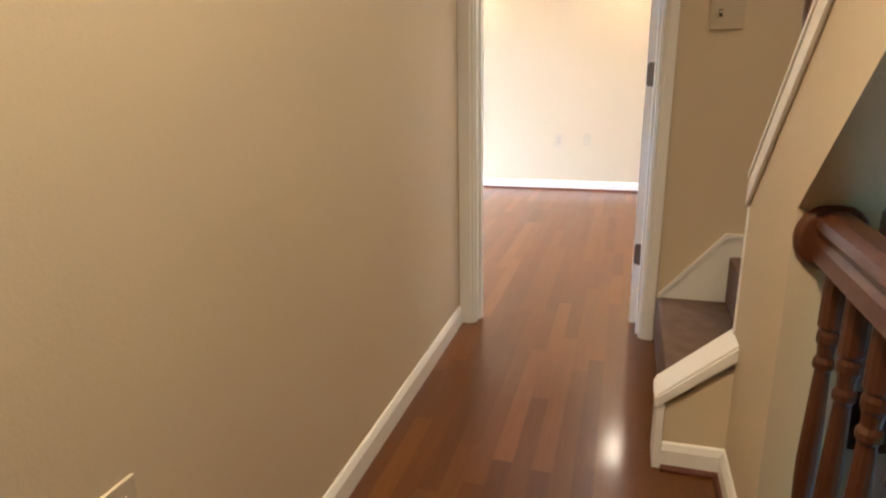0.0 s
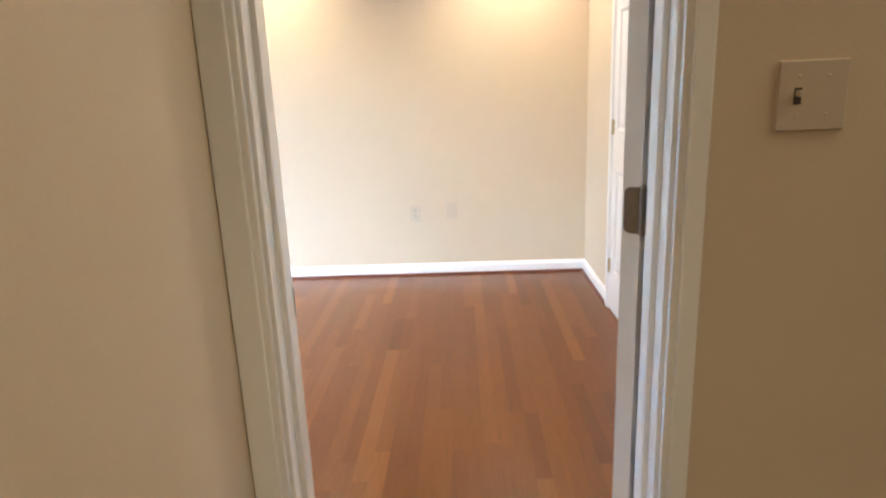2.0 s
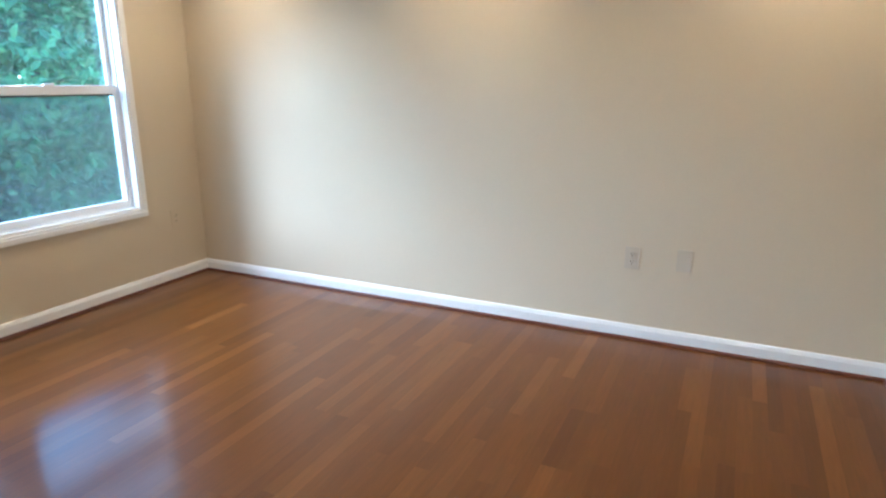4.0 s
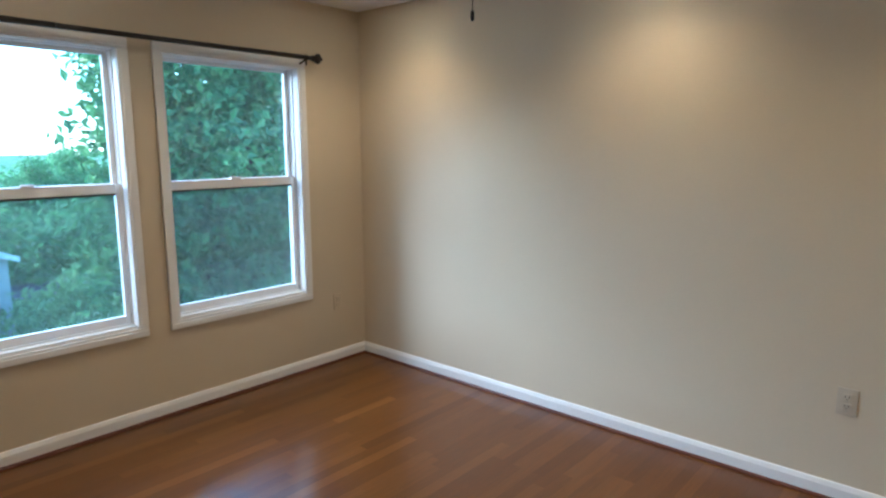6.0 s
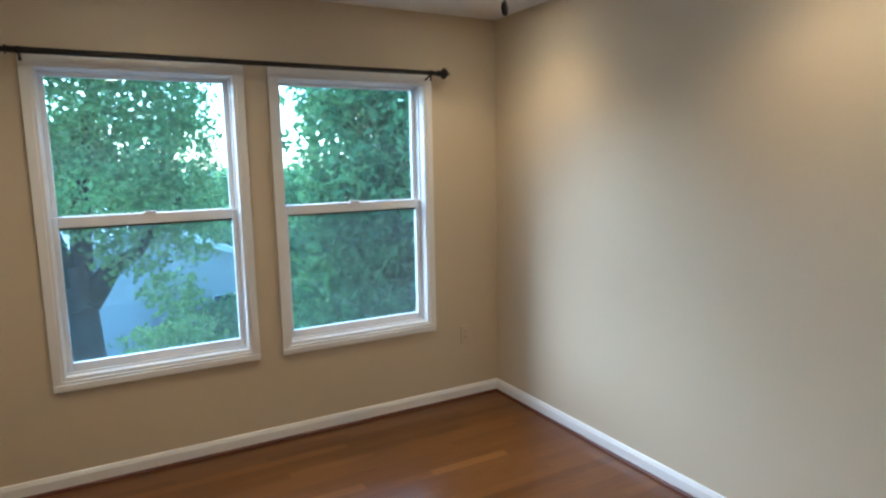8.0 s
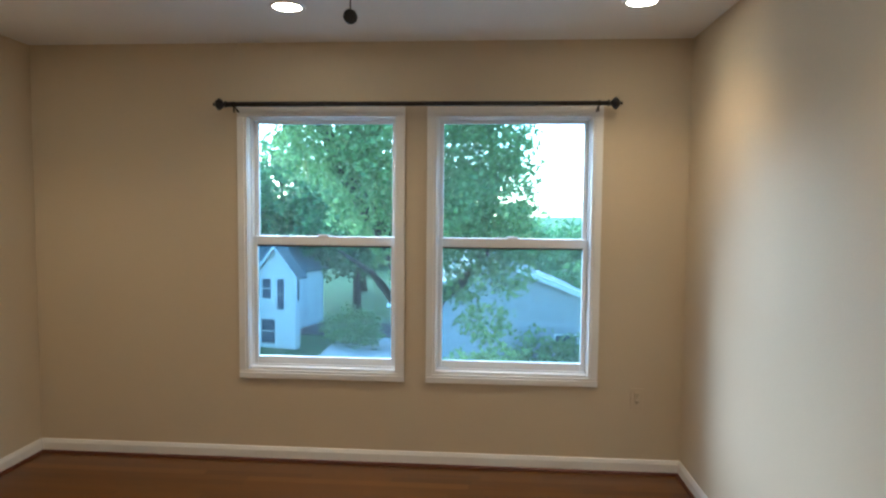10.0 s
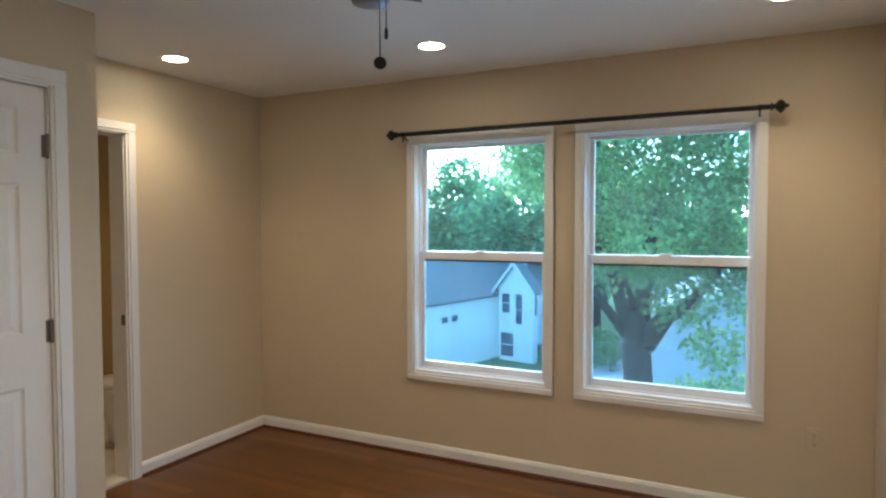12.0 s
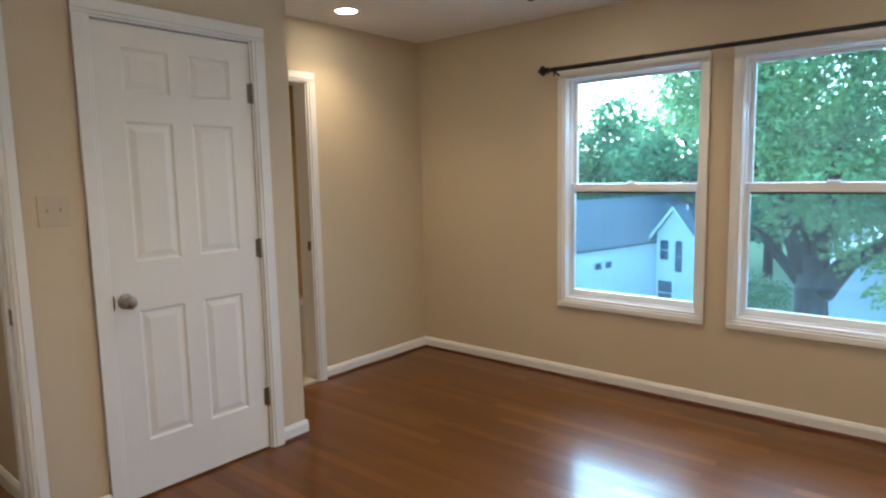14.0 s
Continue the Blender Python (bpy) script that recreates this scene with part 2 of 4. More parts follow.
def lathe(profile, n=20, bm=None, m=None):
    """A turned shape from (radius, z) pairs, closed at both ends."""
    bm = bm or bmesh.new()
    rings = []
    for r, z in profile:
        rings.append([bm.verts.new((r * math.cos(2 * math.pi * k / n), r * math.sin(2 * math.pi * k / n), z)) for k in range(n)])
    for a, b in zip(rings, rings[1:]):
        for k in range(n):
            bm.faces.new((a[k], a[(k + 1) % n], b[(k + 1) % n], b[k]))
    bm.faces.new(rings[0][::-1]), bm.faces.new(rings[-1])
    if m is not None:
        bmesh.ops.transform(bm, matrix=m, verts=[v for ring in rings for v in ring])
    bmesh.ops.recalc_face_normals(bm, faces=bm.faces)
    return bm


def tube(a, b, r0, r1=None, n=10, bm=None):
    a, b = Vector(a), Vector(b)
    d = b - a
    q = d.to_track_quat("Z", "Y").to_matrix().to_4x4()
    return lathe([(r0, 0), (r0 if r1 is None else r1, d.length)], n, bm, Matrix.Translation(a) @ q)


def structure(name, bm, material, label=""):
    return tagged(part(name, bm, material), label, kind="structure")


# ---- the large structure ----
ROOM_X, ROOM_Y, JOG_X, REC_Y, HALL_X = 4.17, 3.09, 1.70, -0.64, 2.915
WT = 0.125
# window wall, with the two openings
W_OPEN = [(0.634, 1.495), (1.714, 2.578)]
WZ0, WZ1 = 0.535, 1.985
bm = bmesh.new()
ys = [REC_Y - 2.2, *W_OPEN[0], *W_OPEN[1], ROOM_Y + WT]
for a, b in ((0, 1), (2, 3), (4, 5)):
    box(bm, -0.15, 0, ys[a], ys[b], -0.2, CEIL)
for a, b in W_OPEN:
    box(bm, -0.15, 0, a, b, -0.2, WZ0), box(bm, -0.15, 0, a, b, WZ1, CEIL)
structure("wall_west", bm, WALL, "beige painted wall with two windows")
structure("wall_north", boxed(0, ROOM_X + WT, ROOM_Y, ROOM_Y + WT, -0.2, CEIL), WALL, "beige painted wall with two outlet plates")
# closet wall
CL0, CL1, CLZ = 1.115, 2.315, 2.03
bm = boxed(ROOM_X, ROOM_X + WT, 0, CL0, -0.2, CEIL)
box(bm, ROOM_X, ROOM_X + WT, CL1, ROOM_Y, -0.2, CEIL), box(bm, ROOM_X, ROOM_X + WT, CL0, CL1, CLZ, CEIL)
structure("wall_east", bm, WALL, "beige painted wall around white double closet doors")
# entry wall with the entry opening and the closet door's opening
EN0, EN1, ENZ = 2.975, 3.688, 2.045
CD0, CD1, CDZ = 1.905, 2.645, 2.045
bm = boxed(JOG_X, CD0, -WT, 0, -0.2, CEIL)
box(bm, CD1, EN0, -WT, 0, -0.2, CEIL), box(bm, EN1, ROOM_X, -WT, 0, -0.2, CEIL)
box(bm, CD0, CD1, -WT, 0, CDZ, CEIL), box(bm, EN0, EN1, -WT, 0, ENZ, CEIL)
structure("wall_south", bm, WALL, "beige painted wall with the entry and a closed door")
structure("wall_stair", boxed(ROOM_X, 5.3, -WT, 0, -3.2, 5.0), WALL, "beige painted wall beside the carpeted stairs")
structure("wall_jog", boxed(JOG_X, JOG_X + WT, REC_Y - WT, -WT, -0.2, CEIL), WALL, "beige painted return wall")
# bathroom doorway wall
BA0, BA1, BAZ = 1.09, 1.66, 2.0
bm = boxed(0, BA0, REC_Y - WT, REC_Y, -0.2, CEIL)
box(bm, BA1, JOG_X, REC_Y - WT, REC_Y, -0.2, CEIL), box(bm, BA0, BA1, REC_Y - WT, REC_Y, BAZ, CEIL)
structure("wall_bath_door", bm, WALL, "beige painted wall with a doorway to the bathroom")
BATHW = mat("ochre_bathroom_paint", (0.50, 0.37, 0.17), 0.6, var=0.03, scale=1.5, fine=160, bump=0.06, spec=0.3)
structure("wall_bath_back", boxed(0, 2.79, -2.84, -2.72, -0.2, CEIL), BATHW)
structure("wall_bath_west", boxed(-0.1, 0.012, -2.72, REC_Y - WT, -0.2, CEIL), BATHW, "ochre painted bathroom wall")
structure("wall_bath_side", boxed(1.80, 1.90, -2.72, REC_Y - WT, -0.2, CEIL), BATHW)
# hall
structure("wall_hall_west", boxed(HALL_X - WT, HALL_X, -5.0, -WT, -0.2, CEIL), WALL, "long beige painted hallway wall")
structure("wall_hall_south", boxed(HALL_X - WT, 5.3, -5.12, -5.0, -3.2, 5.0), WALL)
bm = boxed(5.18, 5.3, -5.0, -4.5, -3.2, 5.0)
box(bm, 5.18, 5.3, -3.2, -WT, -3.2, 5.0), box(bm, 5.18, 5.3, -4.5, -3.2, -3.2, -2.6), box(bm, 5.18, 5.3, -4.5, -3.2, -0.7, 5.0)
structure("wall_stairwell", bm, WELL_SHADE, "stairwell wall with an opening for daylight")
bm = boxed(-0.15, 5.0, -WT, ROOM_Y + WT, CEIL, CEIL + 0.12)
box(bm, -0.15, HALL_X - WT, -2.84, -WT, CEIL, CEIL + 0.12)
structure("ceiling", bm, CEILM, "white painted flat ceiling")
structure("ceiling_hall", boxed(HALL_X - WT, 4.02, -5.12, -WT - 0.001, CEIL, CEIL + 0.12), CEILM)
structure("wall_upper_west", boxed(3.93, 4.02, -5.0, 0, CEIL + 0.12, 5.0), WALL)
structure("wall_upper_north", boxed(4.02, ROOM_X, -WT, 0, CEIL + 0.12, 5.0), WALL)
structure("ceiling_stairwell", boxed(HALL_X - WT, 5.3, -5.12, 0, 5.0, 5.12), CEILM)
structure("subfloor", boxed(-0.15, 5.18, REC_Y - WT, ROOM_Y + WT, -0.2, -0.014), SHOE)
structure("subfloor_hall", boxed(HALL_X - WT, 4.03, -5.0, REC_Y - WT, -0.2, -0.014), SHOE)
structure("floor_bath", boxed(0, 1.9, -2.72, REC_Y - WT, -0.2, 0.0), TILE, "cream tiled bathroom floor")
structure("threshold", boxed(BA0, BA1, REC_Y - WT, REC_Y - 0.01, -0.01, 0.012, bevel=0.004), TILE, "pale stone threshold")


def baseboard(name, x0, y0, x1, y1, nx, ny, h=0.082, shoe=True):
    """A profiled white board along a wall from one point to the other, with its face to (nx, ny), and a dark shoe strip at its foot."""
    prof = [(0, 0), (0.014, 0), (0.014, h - 0.022), (0.010, h - 0.012), (0.007, h - 0.004), (0.003, h), (0, h)]
    d = Vector((x1 - x0, y1 - y0, 0))
    bm = bmesh.new()
    rings = []
    for px, py in ((x0, y0), (x1, y1)):
        rings.append([bm.verts.new((px + nx * o, py + ny * o, z)) for o, z in prof])
    k = len(prof)
    for i in range(k):
        bm.faces.new((rings[0][i], rings[0][(i + 1) % k], rings[1][(i + 1) % k], rings[1][i]))
    bm.faces.new(rings[0]), bm.faces.new(rings[1])
    bmesh.ops.recalc_face_normals(bm, faces=bm.faces)
    ob = structure(name, bm, TRIM, "white painted baseboard")
    if shoe:
        prof2 = [(0.0142, 0), (0.0262, 0), (0.025, 0.008), (0.021, 0.013), (0.0142, 0.016)]
        bm = bmesh.new()
        rings = [[bm.verts.new((px + nx * o, py + ny * o, z)) for o, z in prof2] for px, py in ((x0, y0), (x1, y1))]
        for i in range(5):
            bm.faces.new((rings[0][i], rings[0][(i + 1) % 5], rings[1][(i + 1) % 5], rings[1][i]))
        bm.faces.new(rings[0]), bm.faces.new(rings[1])
        bmesh.ops.recalc_face_normals(bm, faces=bm.faces)
        part("shoe_moulding", bm, SHOE, ob, "dark cherry-stained shoe moulding")
    return ob


CW = 0.06
baseboard("baseboard", 0, REC_Y, 0, ROOM_Y, 1, 0)
baseboard("baseboard", 0.014, ROOM_Y, ROOM_X, ROOM_Y, 0, -1)
baseboard("baseboard", ROOM_X, CL1 + CW, ROOM_X, ROOM_Y - 0.014, -1, 0)
baseboard("baseboard", ROOM_X, 0, ROOM_X, CL0 - CW, -1, 0)
baseboard("baseboard", 0.014, REC_Y, BA0 - CW, REC_Y, 0, 1)
baseboard("baseboard", JOG_X - 0.014, 0, CD0 - CW, 0, 0, 1)
baseboard("baseboard", CD1 + CW, 0, EN0 - 0.045, 0, 0, 1)
baseboard("baseboard", EN1 + 0.045, 0, ROOM_X - 0.014, 0, 0, 1)
baseboard("baseboard", JOG_X, REC_Y, JOG_X, 0, -1, 0)
baseboard("baseboard", HALL_X, -5.0, HALL_X, -WT - 0.02, 1, 0, shoe=False)


def casing(name, axis, wall, out, a0, a1, z1, w=CW, z0=0.0, sill=False, sides=(True, True), w_far=None):
    """Stepped door or window casing round an opening a0..a1 in the wall plane; out is the direction (+1 or -1) it stands proud."""
    ob = tagged(new(name), "white painted casing round an opening", kind="structure")
    w_far = w_far or w

    def piece(p0, p1, q0, q1, nm):
        bm = bmesh.new()
        for t, e in ((0.013, 0.0), (0.019, 0.012)):
            u0, u1, v0, v1 = p0, p1, q0, q1
            if nm == "casing_leg":
                if p1 <= a0 + 0.02:
                    u1 = p1 - e * 1.2
                else:
                    u0 = p0 + e * 1.2
            elif nm == "casing_head":
                v0 = q0 + e * 1.2
            else:
                v1 = q1 - e * 1.2
            lo, hi = sorted((wall, wall + out * t))
            if axis == "y":
                box(bm, u0, u1, lo, hi, v0, v1, bevel=0.003)
            else:
                box(bm, lo, hi, u0, u1, v0, v1, bevel=0.003)
        part(nm, bm, TRIM, ob)

    if sides[0]:
        piece(a0 - w, a0 + 0.006, z0, z1 - 0.006, "casing_leg")
    if sides[1]:
        piece(a1 - 0.006, a1 + w_far, z0, z1 - 0.006, "casing_leg")
    piece(a0 - w, a1 + w_far, z1 - 0.005, z1 + w_far, "casing_head")
    if sill:
        piece(a0 - w, a1 + w_far, z0 - w, z0 - 0.001, "casing_sill")
    return ob


def jamb(name, axis, w0, w1, a0, a1, z1, t=0.014, stop=None):
    ob = tagged(new(name), "white painted door jamb", kind="structure")

    def b(u0, u1, z0, z2, nm, v0=w0, v1=w1):
        part(nm, boxed(u0, u1, v0, v1, z0, z2, bevel=0.002) if axis == "y" else boxed(v0, v1, u0, u1, z0, z2, bevel=0.002), TRIM, ob)

    b(a0 - 0.001, a0 + t, 0.0, z1 - t, "side_jamb"), b(a1 - t, a1 + 0.001, 0.0, z1 - t, "side_jamb"), b(a0, a1, z1 - t, z1 + 0.001, "head_jamb")
    if stop:
        b(a0 + t - 0.001, a0 + t + 0.011, 0.0, z1 - t - 0.011, "door_stop", *stop), b(a1 - t - 0.011, a1 - t + 0.001, 0.0, z1 - t - 0.011, "door_stop", *stop)
        b(a0 + t, a1 - t, z1 - t - 0.011, z1 - t + 0.001, "door_stop", *stop)
    return ob


def rounded_leaf(bm, x0, x1, y0, y1, z0, z1, r=0.012):
    """A hinge leaf, thin in x, with its two far corners rounded."""
    pts = [(y0, z0), (y0, z1)]
    for cz, a0 in ((z1 - r, 90), (z0 + r, 0)):
        pts += [(y1 - r + r * math.cos(radians(a)), cz + r * math.sin(radians(a))) for a in range(a0, a0 - 91, -30)]
    lo, hi = [bm.verts.new((x0, y, z)) for y, z in pts], [bm.verts.new((x1, y, z)) for y, z in pts]
    fs = [bm.faces.new(lo), bm.faces.new(hi)]
    for i in range(len(pts)):
        j = (i + 1) % len(pts)
        fs.append(bm.faces.new((lo[i], lo[j], hi[j], hi[i])))
    bmesh.ops.recalc_face_normals(bm, faces=fs)


def door_leaf(name, parent, w, h, t, cols=2, rows=((0.24, 0.82), (1.03, 1.62), (1.74, 1.92)), stile=0.105, mid=0.09, material=None):
    """A moulded panel door: x from 0 to w, y from 0 to t, z from 0 to h, both faces with sunk and raised panels."""
    material = material or DOORM
    bm = bmesh.new()
    pw = (w - 2 * stile - (cols - 1) * mid) / cols
    xs = [(stile + i * (pw + mid), stile + i * (pw + mid) + pw) for i in range(cols)]
    gx = sorted({0.0, w, *[v for p in xs for v in p]})
    gz = sorted({0.0, h, *[v for p in rows for v in p]})
    for side, y in ((-1, 0.0), (1, t)):
        for i in range(len(gx) - 1):
            for j in range(len(gz) - 1):
                x0, x1, z0, z1 = gx[i], gx[i + 1], gz[j], gz[j + 1]
                if (x0, x1) in xs and (z0, z1) in rows:
                    prev = None
                    for inset, dep in ((0, 0), (0.010, 0.007), (0.018, 0.007), (0.042, 0.0015)):
                        yy = y - side * dep
                        ring = [bm.verts.new(c) for c in ((x0 + inset, yy, z0 + inset), (x1 - inset, yy, z0 + inset), (x1 - inset, yy, z1 - inset), (x0 + inset, yy, z1 - inset))]
                        if prev:
                            for k in range(4):
                                bm.faces.new((prev[k], prev[(k + 1) % 4], ring[(k + 1) % 4], ring[k]))
                        prev = ring
                    bm.faces.new(prev)
                else:
                    bm.faces.new([bm.verts.new(c) for c in ((x0, y, z0), (x1, y, z0), (x1, y, z1), (x0, y, z1))])
    for a, b in (((0, 0), (w, 0)), ((w, 0), (w, h)), ((w, h), (0, h)), ((0, h), (0, 0))):
        bm.faces.new([bm.verts.new(c) for c in ((a[0], 0, a[1]), (b[0], 0, b[1]), (b[0], t, b[1]), (a[0], t, a[1]))])
    bmesh.ops.remove_doubles(bm, verts=bm.verts, dist=0.0002)
    bmesh.ops.recalc_face_normals(bm, faces=bm.faces)
    return part(name, bm, material, parent)


def door_knob(parent, x, y, z, out, material=None):
    """A round knob on its rose; out is +1 or -1 along y."""
    prof = [(0.033, 0), (0.033, 0.004), (0.027, 0.009), (0.013, 0.012), (0.012, 0.026), (0.02, 0.032), (0.0275, 0.042), (0.028, 0.052), (0.023, 0.061), (0.012, 0.066), (0.004, 0.067)]
    bm = lathe(prof, 24, None, Matrix.Translation((x, y, z)) @ pose(0, 0, 0, -90 * out, 0, 0))
    return part("knob", bm, material or NICKEL, parent, "round satin nickel door knob", smooth=True)


# entry door frame and open door
casing("trim_entry_room", "y", 0.0, 1, EN0, EN1, ENZ, w=0.045)
casing("trim_entry_hall", "y", -WT, -1, EN0, EN1, ENZ, w=0.0585, w_far=0.042)
jamb("door_frame_1", "y", -WT, 0.0, EN0, EN1, ENZ, stop=(-0.085, -0.042))
door = thing("door_1", "white six-panel door standing open into the room", "door", at=(EN1 - 0.022, 0.006, 0.01), rz=59)
leaf = door_leaf("door_panel", door, 0.68, 2.015, 0.035)
door_knob(door, 0.62, 0.035, 0.885, 1), door_knob(door, 0.62, 0.0, 0.885, -1)
for hz in (0.31, 1.04, 1.78):
    bm = lathe([(0.004, -0.05), (0.0065, -0.045), (0.0065, 0.045), (0.004, 0.05)], 10, None, Matrix.Translation((0.0, -0.004, hz)))
    rounded_leaf(bm, -0.0025, 0.0, 0.0, 0.031, hz - 0.045, hz + 0.045)
    part("hinge", bm, HINGE, door, "tarnished metal hinge leaf")
    hj = thing("hinge_leaf", "tarnished hinge leaf on the white door jamb", "hinge", "entry jamb hinge leaves", (EN1 - 0.0145, -0.022, hz + 0.01))
    part("plate", boxed(-0.0022, 0, -0.016, 0.016, -0.045, 0.045, bevel=0.001), HINGE, hj)
strike = thing("strike_plate", "dark metal strike plate on the white entry jamb", "strike plate", at=(EN0 + 0.014, -0.02, 0.89))
part("plate", boxed(0, 0.002, -0.014, 0.02, -0.03, 0.03, bevel=0.0008), HINGE, strike)

# closed door beside the entry
casing("trim_closet_door", "y", 0.0, 1, CD0, CD1, CDZ)
jamb("door_frame_2", "y", -WT, 0.0, CD0, CD1, CDZ)
d2 = thing("door_2", "white six-panel door, closed, with nickel knob", "door", at=(CD1 - 0.016, -0.006, 0.012), rz=180)
door_leaf("door_panel", d2, CD1 - CD0 - 0.034, 2.012, 0.035)
door_knob(d2, 0.05, 0.0, 0.87, -1)
part("latch", boxed(-0.003, 0.004, -0.004, 0.012, 0.84, 0.90), HINGE, d2)
for hz in (0.265, 1.03, 1.78):
    bm = lathe([(0.004, -0.05), (0.007, -0.045), (0.007, 0.045), (0.004, 0.05)], 10, None, Matrix.Translation((CD1 - CD0 - 0.031, -0.007, hz)))
    box(bm, CD1 - CD0 - 0.05, CD1 - CD0 - 0.034, -0.0025, 0, hz - 0.045, hz + 0.045)
    part("hinge", bm, HINGE, d2, "tarnished metal hinge")

# double closet doors
casing("trim_closet", "x", ROOM_X, -1, CL0, CL1, CLZ)
jamb("door_frame_3", "x", ROOM_X, ROOM_X + WT, CL0, CL1, CLZ)
LW = (CL1 - CL0 - 0.032) / 2
for k in (0, 1):
    y0 = CL0 + 0.0145 + k * (LW + 0.003)
    d3 = thing("door_3", "white panelled closet door, closed, with a small copper knob", "door", "double closet doors", (ROOM_X - 0.012 + 0.035, y0, 0.014), 90)
    door_leaf("door_panel", d3, LW, 2.0, 0.035, rows=((0.23, 0.80), (1.02, 1.62), (1.74, 1.90)), stile=0.085, mid=0.075)
    kx = LW - 0.05 if k == 0 else 0.05
    prof = [(0.010, 0), (0.009, 0.006), (0.007, 0.02), (0.012, 0.026), (0.0165, 0.034), (0.0165, 0.041), (0.011, 0.046), (0.003, 0.047)]
    part("knob", lathe(prof, 18, None, Matrix.Translation((kx, 0.035, 0.945)) @ pose(0, 0, 0, -90, 0, 0)), KNOBW, d3, "small copper-brown knob", True)
    hx = 0.0 if k == 0 else LW
    for hz in (0.25, 1.03, 1.79):
        bm = lathe([(0.003, -0.042), (0.006, -0.038), (0.006, 0.038), (0.003, 0.042)], 10, None, Matrix.Translation((hx, 0.04, hz)))
        box(bm, min(hx, hx + (0.02 if k == 0 else -0.02)), max(hx, hx + (0.02 if k == 0 else -0.02)), 0.035, 0.0372, hz - 0.038, hz + 0.038)
        part("hinge", bm, BRASS, d3, "small brass hinge")
bmx = boxed(ROOM_X + 0.75, ROOM_X + 0.83, 0, ROOM_Y + WT, -0.2, CEIL)
box(bmx, ROOM_X + WT, ROOM_X + 0.75, ROOM_Y, ROOM_Y + WT, -0.2, CEIL)
structure("wall_closet_back", bmx, WALL)

# bathroom doorway
casing("trim_bath", "y", REC_Y, 1, BA0, BA1, BAZ, w=0.055, sides=(True, False))
jamb("door_frame_4", "y", REC_Y - WT, REC_Y, BA0, BA1, BAZ)
s2 = thing("strike_plate", "dark strike plate on the white bathroom jamb", "strike plate", at=(BA0 + 0.014, REC_Y - 0.025, 0.93))
part("plate", boxed(0, 0.002, -0.016, 0.016, -0.03, 0.03, bevel=0.0008), HINGE, s2)

# windows
def window(name, a0, a1, label):
    ob = tagged(new(name), label, "window", kind="structure")
    x0 = -0.13
    bm = bmesh.new()
    for y0, y1, z0, z1 in ((a0, a0 + 0.014, WZ0, WZ1), (a1 - 0.014, a1, WZ0, WZ1), (a0 + 0.014, a1 - 0.014, WZ1 - 0.014, WZ1), (a0 + 0.014, a1 - 0.014, WZ0, WZ0 + 0.022)):
        box(bm, x0, -0.045, y0, y1, z0, z1, bevel=0.003)
    part("window_frame", bm, VINYL, ob)
    bm = bmesh.new()
    for y0, y1, z0, z1 in ((a0, a0 + 0.008, WZ0, WZ1), (a1 - 0.008, a1, WZ0, WZ1), (a0 + 0.008, a1 - 0.008, WZ1 - 0.008, WZ1), (a0 + 0.008, a1 - 0.008, WZ0, WZ0 + 0.014)):
        box(bm, -0.0452, 0.0, y0, y1, z0, z1)
    part("window_sill", bm, TRIM, ob, "white painted jamb lining")
    zm = 1.282
    for nm, xs, z0, z1, rail in (("upper_sash", (-0.118, -0.09), zm - 0.02, WZ1 - 0.014, 0.044), ("lower_sash", (-0.086, -0.056), WZ0 + 0.022, zm + 0.022, 0.042)):
        bm = bmesh.new()
        s = 0.024
        b0, b1 = a0 + 0.014, a1 - 0.014
        box(bm, *xs, b0, b0 + s, z0, z1, bevel=0.004), box(bm, *xs, b1 - s, b1, z0, z1, bevel=0.004)
        box(bm, *xs, b0 + s, b1 - s, z0, z0 + rail, bevel=0.004), box(bm, *xs, b0 + s, b1 - s, z1 - (0.05 if nm == "lower_sash" else 0.02), z1, bevel=0.004)
        sash = part(nm, bm, VINYL, ob, "white vinyl sash")
        xm = sum(xs) / 2
        g = part("pane", boxed(xm - 0.002, xm + 0.002, b0 + s - 0.004, b1 - s + 0.004, z0 + rail - 0.004, z1 - 0.016), GLASS, sash, "clear glass pane")
        g.visible_shadow = False
        if nm == "lower_sash":
            # dark strip that stands in for the shadow line below the meeting rail
            part("rail_shadow_line", boxed(xm - 0.009, xm + 0.010, b0 + s, b1 - s, z1 - 0.060, z1 - 0.0495), DARKP, sash, "dark strip as the shadow line under the meeting rail")
    part("sash_lock", boxed(-0.07, -0.05, (a0 + a1) / 2 - 0.03, (a0 + a1) / 2 + 0.03, zm + 0.022, zm + 0.034, bevel=0.003), VINYL, ob)
    sc = part("insect_screen", boxed(-0.128, -0.1275, a0 + 0.014, a1 - 0.014, WZ0 + 0.022, zm), SCREEN, ob, "fine grey insect screen")
    sc.visible_shadow = False
    return ob


for k, (a0, a1) in enumerate(W_OPEN):
    window("window_%d" % (k + 1), a0, a1, "white double-hung window with a screened lower sash")
    casing("trim_window_%d" % (k + 1), "x", 0.0, 1, a0, a1, WZ1, w=0.048, z0=WZ0, sill=True)

